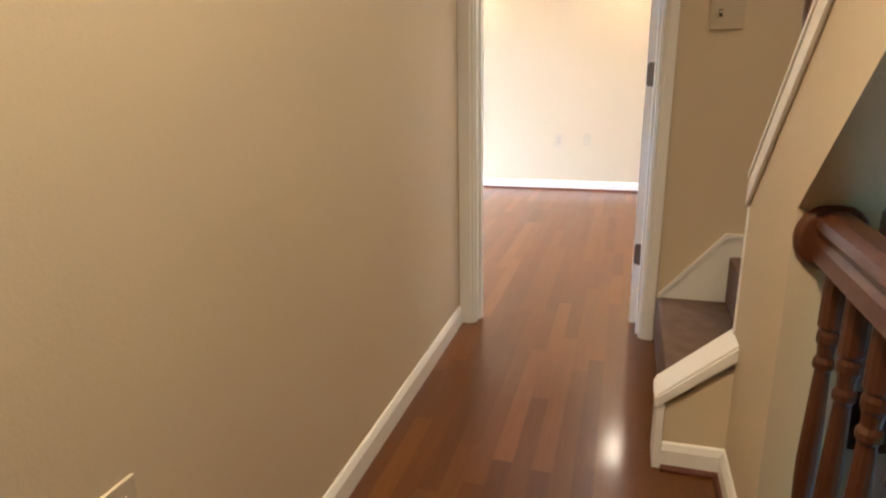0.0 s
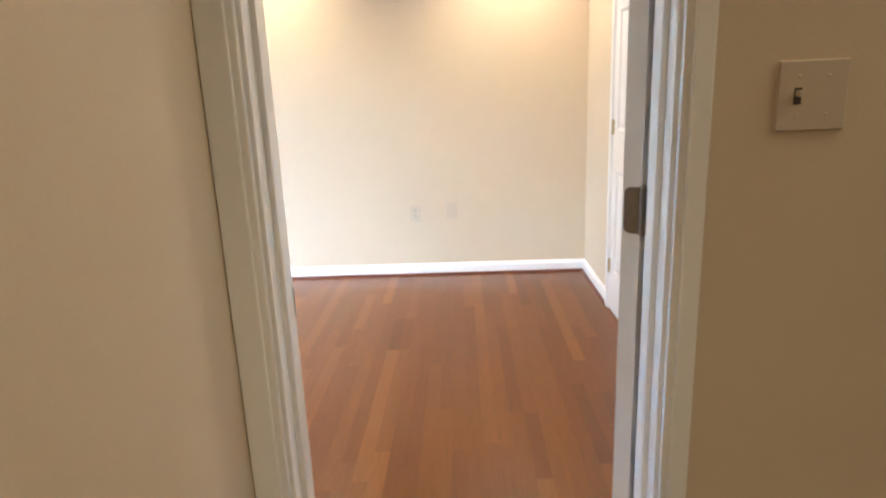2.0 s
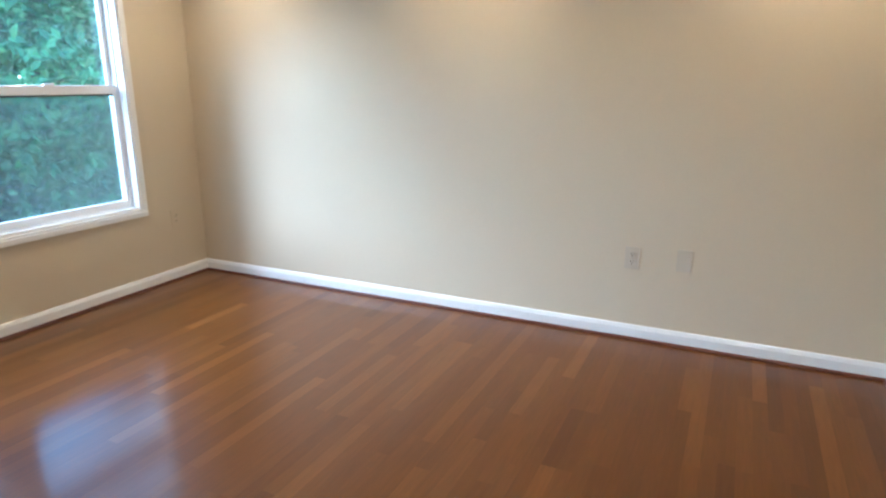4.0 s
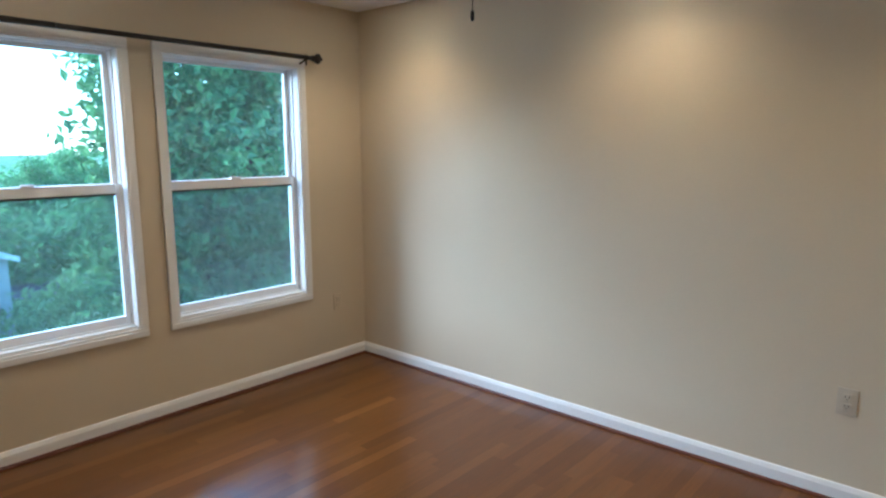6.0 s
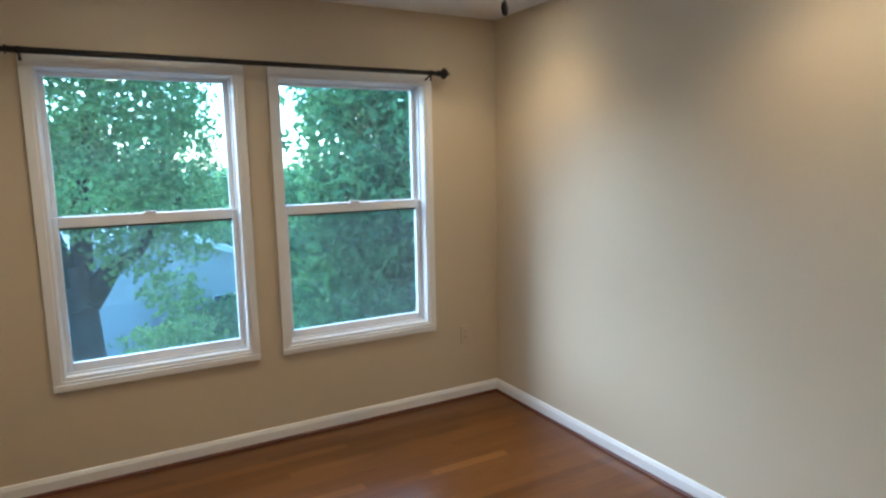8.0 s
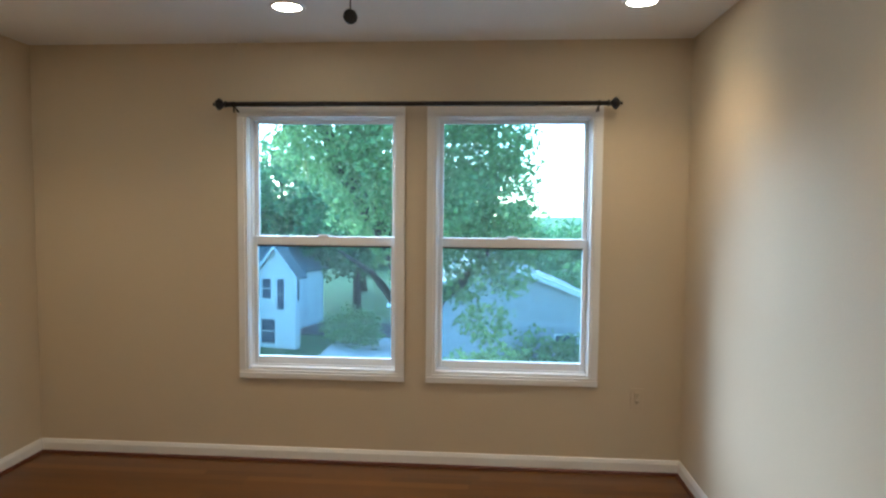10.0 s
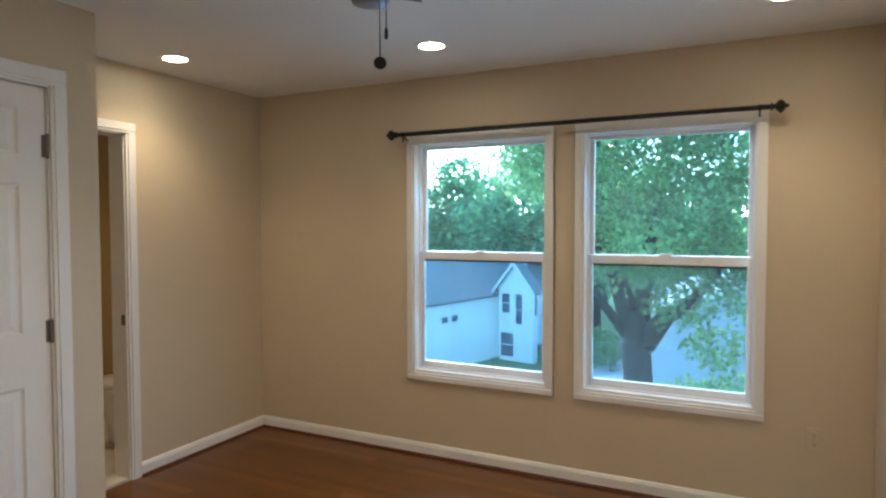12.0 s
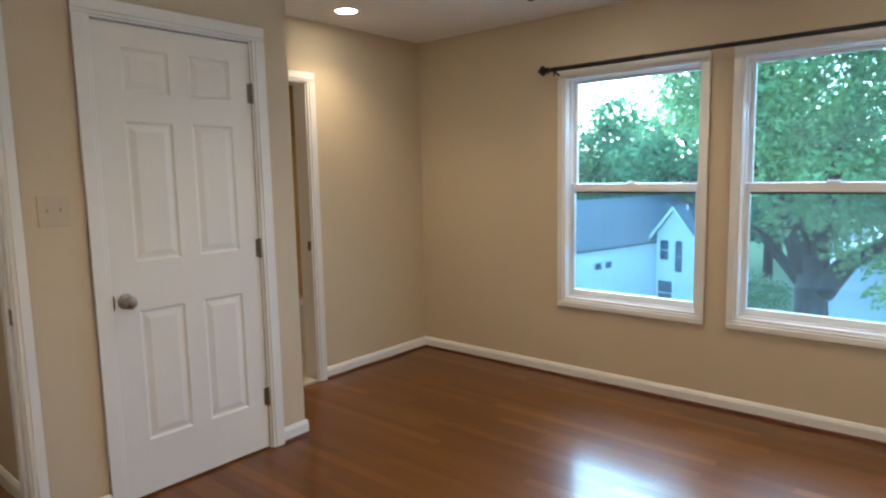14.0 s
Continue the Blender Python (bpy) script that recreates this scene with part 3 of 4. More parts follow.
# ---- curtain rod ----
RZ, RX = 2.036, 0.085
rod = thing("curtain_rod", "long black iron curtain rod with ornate finials", "curtain rod", at=(RX, 0, RZ))
part("rod", tube((0, 0.56, 0), (0, 2.63, 0), 0.0125, n=14), RODM, rod, smooth=True)
part("rod_sleeve", tube((0, 0.555, 0), (0, 1.2, 0), 0.0142, n=14), RODM, rod, smooth=True)
for sy, s in ((0.56, -1), (2.63, 1)):
    prof = [(0.011, 0), (0.017, 0.004), (0.017, 0.009), (0.010, 0.014), (0.010, 0.02), (0.019, 0.026), (0.028, 0.038), (0.029, 0.046), (0.022, 0.056), (0.012, 0.064), (0.006, 0.070), (0.009, 0.075), (0.004, 0.080)]
    part("finial", lathe([(r * 1.15, z) for r, z in prof], 8, None, Matrix.Translation((0, sy, 0)) @ pose(0, 0, 0, -90 * s, 0, 0)), RODM, rod, "faceted black iron finial")
for sy in (0.60, 2.585):
    bm = tube((0, sy, -0.012), (-RX + 0.022, sy, -0.03), 0.005)
    lathe([(0.016, -0.006), (0.016, 0.006)], 14, bm, Matrix.Translation((0, sy, 0)) @ pose(0, 0, 0, 90, 0, 0))
    box(bm, -RX, -RX + 0.004, sy - 0.01, sy + 0.01, -0.06, -0.005), box(bm, -RX + 0.002, -RX + 0.024, sy - 0.004, sy + 0.004, -0.036, -0.026)
    box(bm, -0.004, 0.004, sy - 0.003, sy + 0.003, -0.045, -0.01)
    part("bracket", bm, RODM, rod)

# ---- lamps ----
first = None
for lx, ly in DOWNLIGHTS:
    m = pose(lx, ly, CEIL)
    if first is None:
        first = thing("recessed_downlight", "lit round recessed ceiling light with white trim", "ceiling light", "recessed ceiling lights", (lx, ly, CEIL))
        ring = [(0.062, -0.001), (0.064, -0.006), (0.078, -0.007), (0.084, -0.004), (0.085, 0.0)]
        bm = bmesh.new()
        rr = [[bm.verts.new((r * math.cos(k * math.pi / 16), r * math.sin(k * math.pi / 16), z)) for k in range(32)] for r, z in ring]
        for a, b in zip(rr, rr[1:]):
            for k in range(32):
                bm.faces.new((a[k], a[(k + 1) % 32], b[(k + 1) % 32], b[k]))
        bmesh.ops.recalc_face_normals(bm, faces=bm.faces)
        part("trim_ring", bm, CEILM, first)
        part("lens", lathe([(0.063, -0.004), (0.063, -0.0015)], 32), LENS, first, "glowing warm lens")
    else:
        copy_thing(first, m)

# ---- ceiling fan ----
FX, FY = 2.06, 1.64
fan = thing("ceiling_fan", "ceiling fan with grey housing and two pull chains", "ceiling fan", at=(FX, FY, CEIL))
part("canopy", lathe([(0.07, 0), (0.068, -0.03), (0.03, -0.055), (0.014, -0.058)][::-1], 24), GREYM, fan, smooth=True)
part("downrod", tube((0, 0, -0.09), (0, 0, -0.05), 0.012), GREYM, fan)
part("motor_housing", lathe([(0.03, -0.085), (0.11, -0.10), (0.125, -0.135), (0.125, -0.18), (0.09, -0.21), (0.06, -0.22)], 28), GREYM, fan, smooth=True)
part("switch_housing", lathe([(0.05, -0.215), (0.054, -0.225), (0.054, -0.315), (0.047, -0.33), (0.02, -0.335)], 24), GREYM, fan, "grey switch housing", True)
for k in range(5):
    m = pose(0, 0, -0.12, 0, 0, 72 * k + 56)
    bm = boxed(0.19, 0.56, -0.06, 0.06, -0.004, 0.004, bevel=0.003)
    bmesh.ops.transform(bm, matrix=m @ pose(0, 0, 0, 11), verts=bm.verts)
    bl = part("blade", bm, BLADE, fan)
    bm = boxed(0.10, 0.24, -0.014, 0.014, -0.012, -0.006)
    bmesh.ops.transform(bm, matrix=m, verts=bm.verts)
    part("blade_iron", bm, GREYM, bl)
for dx, dy, zl, kind in ((0.048, 0.06, -0.505, "disc"), (0.04, 0.074, -0.43, "fob")):
    bm = tube((dx, dy, zl + 0.015), (dx, dy, -0.265), 0.0016, n=6)
    tube((dx * 0.55, dy * 0.55, -0.262), (dx, dy, -0.266), 0.003, n=6, bm=bm)
    ch = part("pull_chain", bm, RODM, fan, "thin dark pull chain")
    if kind == "disc":
        bm = lathe([(0.010, -0.006), (0.0155, -0.004), (0.0165, 0.0), (0.0155, 0.004), (0.010, 0.006)], 20, None, Matrix.Translation((dx, dy, zl)) @ pose(0, 0, 0, 0, 0, 39) @ pose(0, 0, 0, 0, 90))
    else:
        bm = lathe([(0.002, 0.016), (0.0045, 0.01), (0.005, -0.008), (0.003, -0.014)], 10, None, Matrix.Translation((dx, dy, zl)))
    part("pull_knob", bm, RODM, ch, "dark metal pull", True)


# ---- wall plates ----
def plate(name, label, at, rz, w, h, kind, material=None):
    """A wall plate in the xz plane with its face to -y before it is turned."""
    ob = thing(name, label, "wall plate", at=at, rz=rz)
    PLATE = material or IVORY
    part("cover_plate", boxed(-w / 2, w / 2, -0.006, 0, -h / 2, h / 2, bevel=0.0025), PLATE, ob)
    if kind == "duplex":
        for z in (-0.02, 0.02):
            rc = part("receptacle", boxed(-0.0165, 0.0165, -0.0085, -0.005, z - 0.014, z + 0.014, bevel=0.003), PLATE, ob)
            for x in (-0.0065, 0.0065):
                part("slot", boxed(x - 0.0013, x + 0.0013, -0.0089, -0.0083, z - 0.001, z + 0.008), DARKP, rc)
            part("slot", lathe([(0.0028, -0.0003), (0.0028, 0.0003)], 8, None, Matrix.Translation((0, -0.0086, z - 0.008)) @ pose(0, 0, 0, 90)), DARKP, rc)
        part("screw", lathe([(0.003, 0), (0.002, 0.001)], 10, None, Matrix.Translation((0, -0.006, 0)) @ pose(0, 0, 0, 90)), NICKEL, ob)
    elif kind == "blank":
        for z in (-0.03, 0.03):
            part("screw", lathe([(0.003, 0), (0.002, 0.001)], 10, None, Matrix.Translation((0, -0.006, z)) @ pose(0, 0, 0, 90)), PLATE, ob)
    else:
        for x in kind:
            sl = part("switch_slot", boxed(x - 0.006, x + 0.006, -0.0068, -0.0055, -0.013, 0.013), DARKP if len(kind) == 1 else PLATE, ob)
            bm = boxed(x - 0.004, x + 0.004, -0.018, -0.006, -0.001, 0.009, bevel=0.0015)
            part("toggle", bm, PLATE, sl)
        for x in (-0.023, 0.023):
            for z in (-0.03, 0.03):
                part("screw", lathe([(0.003, 0), (0.002, 0.001)], 10, None, Matrix.Translation((x, -0.006, z)) @ pose(0, 0, 0, 90)), PLATE, ob)
    return ob


plate("outlet", "ivory duplex outlet on the beige wall", (2.995, ROOM_Y, 0.445), 0, 0.075, 0.118, "duplex")
plate("blank_plate", "ivory blank cover plate beside an outlet", (3.247, ROOM_Y, 0.457), 0, 0.072, 0.115, "blank")
plate("outlet", "beige duplex outlet under the windows", (0, 2.845, 0.427), 90, 0.07, 0.115, "duplex", WALL)
plate("light_switch", "ivory two-gang plate with one toggle beside the stairs", (3.891, -WT, 1.256), 0, 0.11, 0.11, (-0.024,))
plate("light_switch", "ivory two-gang plate with two toggles between doors", (2.818, 0, 1.277), 180, 0.116, 0.118, (-0.023, 0.023))

plate("outlet", "ivory outlet plate low on the hallway wall", (HALL_X, -2.05, 0.475), 90, 0.072, 0.115, "duplex")

# ---- stairs and rails ----
PX0, PX1 = 3.885, 4.02
SL = 0.91
top = lambda y: 0.80 + SL * (-0.93 - y)
poly = [(-0.95, 0), (-0.95, 0.80), (-4.2, top(-4.2)), (-4.2, top(-4.2) - 0.40), (-1.38, 0.83), (-1.38, 0)]
structure("wall_stair_stringer", prism(poly, "x", PX0, PX1), WALL, "beige painted stringer wall under the upper flight")
cap = [(-0.935, 0.80), (-0.935, 0.825), (-4.2, top(-4.2) + 0.035), (-4.2, top(-4.2) + 0.003)]
structure("trim_stringer_cap", prism(cap, "x", PX0 - 0.012, PX1 + 0.012, 0.004), TRIM, "white painted sloping stringer cap")
apron = [(-0.938, 0.735), (-0.938, 0.80), (-4.2, top(-4.2) + 0.001), (-4.2, top(-4.2) - 0.06)]
structure("trim_stringer_apron", prism(apron, "x", PX0 - 0.010, PX0, 0.003), TRIM, "white painted band under the stringer cap")
structure("trim_stringer_end", boxed(PX0 - 0.003, PX1, -0.95, -0.932, 0.0, 0.80, bevel=0.002), TRIM, "white corner board")
# the soffit's blue-grey is painted shade, not another paint
structure("soffit", prism([(-1.38, 0.83), (-1.38, 0.87), (-4.2, top(-4.2) - 0.36), (-4.2, top(-4.2) - 0.40)], "x", PX1, 5.18), WELL_SHADE, "soffit of the upper stairs, its blue-grey imitating dim daylight")
# short knee wall beside the first step
structure("wall_knee", prism([(3.72, 0), (3.72, 0.19), (PX0 + 0.05, 0.36), (PX0 + 0.05, 0)], "y", -1.01, -0.925), WALL, "low beige knee wall beside the first step")
structure("trim_knee_cap", prism([(3.695, 0.185), (3.695, 0.225), (PX0 + 0.012, 0.405), (PX0 + 0.012, 0.355)], "y", -1.03, -0.905, 0.006), TRIM, "white painted sloping cap")
structure("trim_knee_end", boxed(3.700, 3.722, -1.022, -0.913, 0.0, 0.20, bevel=0.003), TRIM, "white end board")
baseboard("baseboard", 3.722, -1.01, PX0, -1.01, 0, -1)
baseboard("baseboard", PX0, -1.38, PX0, -1.024, -1, 0)
stairs = thing("staircase", "carpeted brown stairs turning up beside the wall", "staircase", at=(0, 0, 0))
part("step", boxed(3.735, 4.02, -0.90, -WT, 0, 0.19, bevel=0.012), CARPET, stairs, "brown carpeted step")
part("step", boxed(3.985, 5.18, -0.80, -WT, 0.19, 0.375, bevel=0.012), CARPET, stairs)
for k in range(12):
    yy = -0.72 - k * 0.209
    part("step", boxed(PX1, 5.18, yy - 0.235, yy, 0.30 + 0.19 * k, 0.565 + 0.19 * k, bevel=0.012), CARPET, stairs)
sk = [(3.742, 0.12), (3.742, 0.205), (3.965, 0.462), (5.18, 0.462), (5.18, 0.37), (3.985, 0.37), (3.985, 0.12)]
structure("trim_stair_skirt", prism(sk, "y", -WT - 0.014, -WT), TRIM, "white painted stair skirting")
structure("trim_skirt_bead", prism([(3.738, 0.185), (3.738, 0.207), (3.962, 0.466), (5.18, 0.466), (5.18, 0.448), (3.97, 0.448)], "y", -WT - 0.021, -WT - 0.013), TRIM, "white painted bead on the skirting")

def turned(r, h):
    """A turned post's profile: a block foot, beads and coves, a long vase and a block head."""
    shape = [(1.0, 0), (1.0, 0.14), (0.62, 0.147), (0.62, 0.155), (0.98, 0.165), (0.98, 0.182), (0.6, 0.192), (0.55, 0.205), (0.8, 0.222), (0.78, 0.235), (0.52, 0.25), (0.62, 0.32), (0.86, 0.42), (0.9, 0.48),
             (0.8, 0.56), (0.62, 0.66), (0.52, 0.72), (0.5, 0.735), (0.82, 0.745), (0.82, 0.76), (0.5, 0.772), (0.6, 0.80), (0.86, 0.812), (0.86, 0.83), (0.62, 0.842), (0.95, 0.852), (0.95, 1.0)]
    return [(r * (0.3 + 0.7 * a), h * b) for a, b in shape]


rail2 = thing("stair_railing", "dark walnut-stained turned balusters on the stringer cap", "railing", at=(0, 0, 0))
XN = 4.055
part("newel_post", lathe([(0.038, 0.375), (0.038, 0.78)] + [(r, z + 0.78) for r, z in turned(0.038, 1.0)[1:]], 18, None, Matrix.Translation((XN - 0.01, -0.655, 0))), STAIN, rail2, "turned dark walnut newel post")
for k in range(9):
    yy = -1.00 - k * 0.115
    part("baluster", lathe([(r, z + top(yy) + 0.02) for r, z in turned(0.021, 0.80)], 12, None, Matrix.Translation((XN - 0.09, yy, 0))), STAIN, rail2)
hr = [(-0.76, top(-0.76) + 0.80), (-0.76, top(-0.76) + 0.86), (-4.2, top(-4.2) + 0.86), (-4.2, top(-4.2) + 0.80)]
part("handrail", prism(hr, "x", XN - 0.12, XN - 0.06, 0.012), STAIN, rail2)

guard = thing("guard_railing", "dark walnut-stained guard railing with turned balusters", "railing", at=(3.945, -1.38, 0))
bm = bmesh.new()
prof = [(0.030, -0.045), (0.030, -0.012), (0.024, 0.0), (0.032, 0.016), (0.030, 0.034), (0.018, 0.046), (-0.018, 0.046), (-0.030, 0.034), (-0.032, 0.016), (-0.024, 0.0), (-0.030, -0.012), (-0.030, -0.045)]
ra = [[bm.verts.new((x, yy, z + 0.785)) for x, z in prof] for yy in (-0.02, -3.62)]
for i in range(12):
    bm.faces.new((ra[0][i], ra[0][(i + 1) % 12], ra[1][(i + 1) % 12], ra[1][i]))
bm.faces.new(ra[0]), bm.faces.new(ra[1])
bmesh.ops.recalc_face_normals(bm, faces=bm.faces)
part("handrail", bm, STAIN, guard, "moulded dark walnut handrail")
part("rosette", lathe([(0.062, 0), (0.064, 0.008), (0.058, 0.018), (0.05, 0.022)], 28, None, Matrix.Translation((0, 0, 0.78)) @ pose(0, 0, 0, 90)), STAIN, guard, "round wooden wall rosette", True)
for k in range(30):
    yy = -0.075 - k * 0.118
    part("baluster", lathe(turned(0.021, 0.745), 12, None, Matrix.Translation((0, yy, 0.0))), STAIN, guard)
structure("trim_floor_nosing", boxed(3.88, 4.035, -5.0, -1.385, -0.012, 0.006, bevel=0.004), STAIN, "dark wood nosing at the stairwell edge")
structure("wall_stairwell_edge", boxed(4.03, 4.04, -5.0, -1.38, -3.2, -0.015), WELL_SHADE)
structure("floor_below", boxed(HALL_X - WT, 5.3, -5.12, 0, -3.3, -3.2), TILE)

# ---- bathroom ----
toilet = thing("toilet", "white ceramic toilet with tank", "toilet", at=(0.66, -1.27, 0), rz=-90)
part("bowl", lathe([(0.10, 0), (0.11, 0.10), (0.13, 0.22), (0.185, 0.36), (0.19, 0.39)], 24), CERAMIC, toilet, smooth=True)
part("seat", lathe([(0.185, 0.391), (0.20, 0.40), (0.20, 0.425), (0.18, 0.435)], 24), CERAMIC, toilet, smooth=True)
part("tank", boxed(-0.22, 0.22, -0.42, -0.22, 0.38, 0.74, bevel=0.02), CERAMIC, toilet)
part("tank_lid", boxed(-0.23, 0.23, -0.43, -0.21, 0.741, 0.775, bevel=0.01), CERAMIC, toilet)
part("base", boxed(-0.09, 0.09, -0.30, 0.05, 0, 0.385, bevel=0.03), CERAMIC, toilet)

# ---- outdoors ----
GZ = -7.8
structure("ground", boxed(-900, 900, -900, 900, GZ - 1, GZ), GRASS, "wide green lawn")


def house(name, label, at, rz, L, W, eave, ridge, wall_m, roof_m, wins, wins_side=(), side=0):
    """A gabled house: its gable wall in the plane x=0 with y from 0 to W, its long side running to -x."""
    ob = thing(name, label, "house", at=at, rz=rz)
    poly = [(0, 0), (W, 0), (W, eave), (W / 2, ridge), (0, eave)]
    part("wall", prism(poly, "x", -L, 0), wall_m, ob)
    o, dz = 0.35, 0.16
    sl = (ridge - eave) / (W / 2)
    rp = [(-o, eave - sl * o + 0.02), (W / 2, ridge + 0.02), (W + o, eave - sl * o + 0.02), (W + o, eave - sl * o + dz), (W / 2, ridge + dz), (-o, eave - sl * o + dz)]
    roof = part("roof", prism(rp, "x", -L - 0.3, 0.35), roof_m, ob)
    part("vent_pipe", tube((-2.2, W * 0.3, ridge - 1.0), (-2.2, W * 0.3, ridge + 0.1), 0.06), SIDING, roof)
    for s in (0, 1):
        bp = [(-o, eave - sl * o - 0.1), (-o, eave - sl * o + dz), (W / 2, ridge + dz), (W / 2, ridge - 0.1)]
        if s:
            bp = [(W - y, z) for y, z in bp]
        part("fascia", prism(bp, "x", 0.36, 0.40), SIDING, ob)
    for y, z, w, h in wins:
        wn = part("window", boxed(-0.05, 0.04, y - w / 2 - 0.08, y + w / 2 + 0.08, z - 0.08, z + h + 0.08), SIDING, ob)
        part("pane", boxed(0.02, 0.05, y - w / 2, y + w / 2, z, z + h), PANE, wn)
        part("muntin", boxed(0.045, 0.058, y - w / 2, y + w / 2, z + h / 2 - 0.03, z + h / 2 + 0.03), SIDING, wn)
    for x, z, w, h in wins_side:
        y, f = (W, 1) if side else (0, -1)
        wn = part("window", boxed(x - w / 2 - 0.08, x + w / 2 + 0.08, y - 0.05, y + f * 0.04, z - 0.08, z + h + 0.08), SIDING, ob)
        part("pane", boxed(x - w / 2, x + w / 2, y + f * 0.02, y + f * 0.05, z, z + h), PANE, wn)
    return ob



HA = -12.7
gable_wins = [(0.6, 3.3, 0.6, 1.3), (1.65, 2.6, 0.5, 2.0), (0.7, 0.3, 1.0, 1.6)]
house("house", "white two-storey house with a grey gabled roof", (-36.89, -13.11, GZ), HA, 0.6, 2.7, 5.05, 6.7, SIDING, SHINGLE, gable_wins, [(-0.32, 3.2, 0.26, 1.3)], side=1)
cx, sx = math.cos(radians(HA)), math.sin(radians(HA))
house("house_wing", "long white house wing with a grey shingle roof", (-37 + 16 * cx + 9 * sx, -13.6 + 16 * sx - 9 * cx, GZ), HA, 26, 9.0, 4.5, 7.0, SIDING, SHINGLE, (), [(-10.6, 3.1, 0.6, 0.4), (-11.6, 3.1, 0.6, 0.4)], side=1)
house("bungalow", "broad pale grey house with a low metal roof", (-28, -2.7, GZ), 6, 12, 10.6, 4.5, 6.6, GREYSIDE, METALROOF, [(8.9, 1.5, 1.1, 1.3)], [(-4, 1.9, 1.2, 1.3), (-8, 1.9, 1.2, 1.3)], side=1)
structure("driveway", boxed(-40.5, -11.2, -8.5, 6.6, GZ - 0.1, GZ + 0.04), mat("pale_concrete", (0.70, 0.70, 0.68), 0.85, var=0.12, scale=0.8, fine=12, bump=0.1), "pale concrete driveway and parking apron")
road = structure("road", boxed(-46, -41, -300, 300, GZ - 0.1, GZ + 0.03), mat("asphalt", (0.06, 0.06, 0.065), 0.9, var=0.2, scale=2, fine=40, bump=0.3), "grey asphalt road")


def leaves(rng, blobs, count, size):
    """Many small folded leaves, denser towards the outside of uneven lobes."""
    vol = np.array([b[3] * b[4] * b[5] for b in blobs])
    pick = rng.choice(len(blobs), count, p=vol / vol.sum())
    B = np.array(blobs)[pick]
    d = rng.normal(size=(count, 3))
    d /= np.linalg.norm(d, axis=1)[:, None]
    r = rng.uniform(0.25, 1.0, count) ** 0.45
    wob = 1 + 0.22 * np.sin(5.1 * d[:, 0] + 3 * pick) * np.sin(4.3 * d[:, 1] + pick) + 0.18 * np.sin(9 * d[:, 2] + 7 * d[:, 0])
    c = B[:, :3] + d * (r * wob)[:, None] * B[:, 3:6]
    c += rng.normal(scale=0.05, size=c.shape) * B[:, 3:4]
    u = rng.normal(size=(count, 3))
    u /= np.linalg.norm(u, axis=1)[:, None]
    v = np.cross(u, rng.normal(size=(count, 3)))
    v /= np.linalg.norm(v, axis=1)[:, None]
    s = (size * rng.uniform(0.6, 1.35, count))[:, None]
    w = np.cross(u, v) * 0.18
    verts = np.stack([c - u * s * 0.6, c + v * s * 0.34 + w * s, c + u * s * 0.6, c - v * s * 0.34 + w * s], 1).reshape(-1, 3)
    k = np.arange(count)[:, None] * 4
    faces = np.concatenate([k + [0, 1, 2], k + [0, 2, 3]])
    return verts, faces


def limb(bm, pts, n=9):
    rings = []
    for i, (x, y, z, r) in enumerate(pts):
        a, b = Vector(pts[max(i - 1, 0)][:3]), Vector(pts[min(i + 1, len(pts) - 1)][:3])
        q = (b - a).to_track_quat("Z", "Y")
        rings.append([bm.verts.new(Vector((x, y, z)) + q @ Vector((r * (1 + 0.12 * math.sin(3 * k + i)) * math.cos(2 * math.pi * k / n), r * math.sin(2 * math.pi * k / n), 0))) for k in range(n)])
    for a, b in zip(rings, rings[1:]):
        for k in range(n):
            bm.faces.new((a[k], a[(k + 1) % n], b[(k + 1) % n], b[k]))
    bm.faces.new(rings[0]), bm.faces.new(rings[-1])


def tree(label, at, limbs, blobs, count, size, material, seed, group=""):
    ob = thing("tree", label, "tree", group, at)
    bm = bmesh.new()
    for pts in limbs:
        limb(bm, pts)
    bmesh.ops.recalc_face_normals(bm, faces=bm.faces)
    part("trunk", bm, BARK, ob, "grey-brown trunk with limbs", True)
    v, f = leaves(np.random.default_rng(seed), blobs, count, size)
    me = bpy.data.meshes.new("crown")
    me.from_pydata(v.tolist(), [], f.tolist())
    me.materials.append(material)
    cr = new("crown", me)
    cr.parent = ob
    return ob


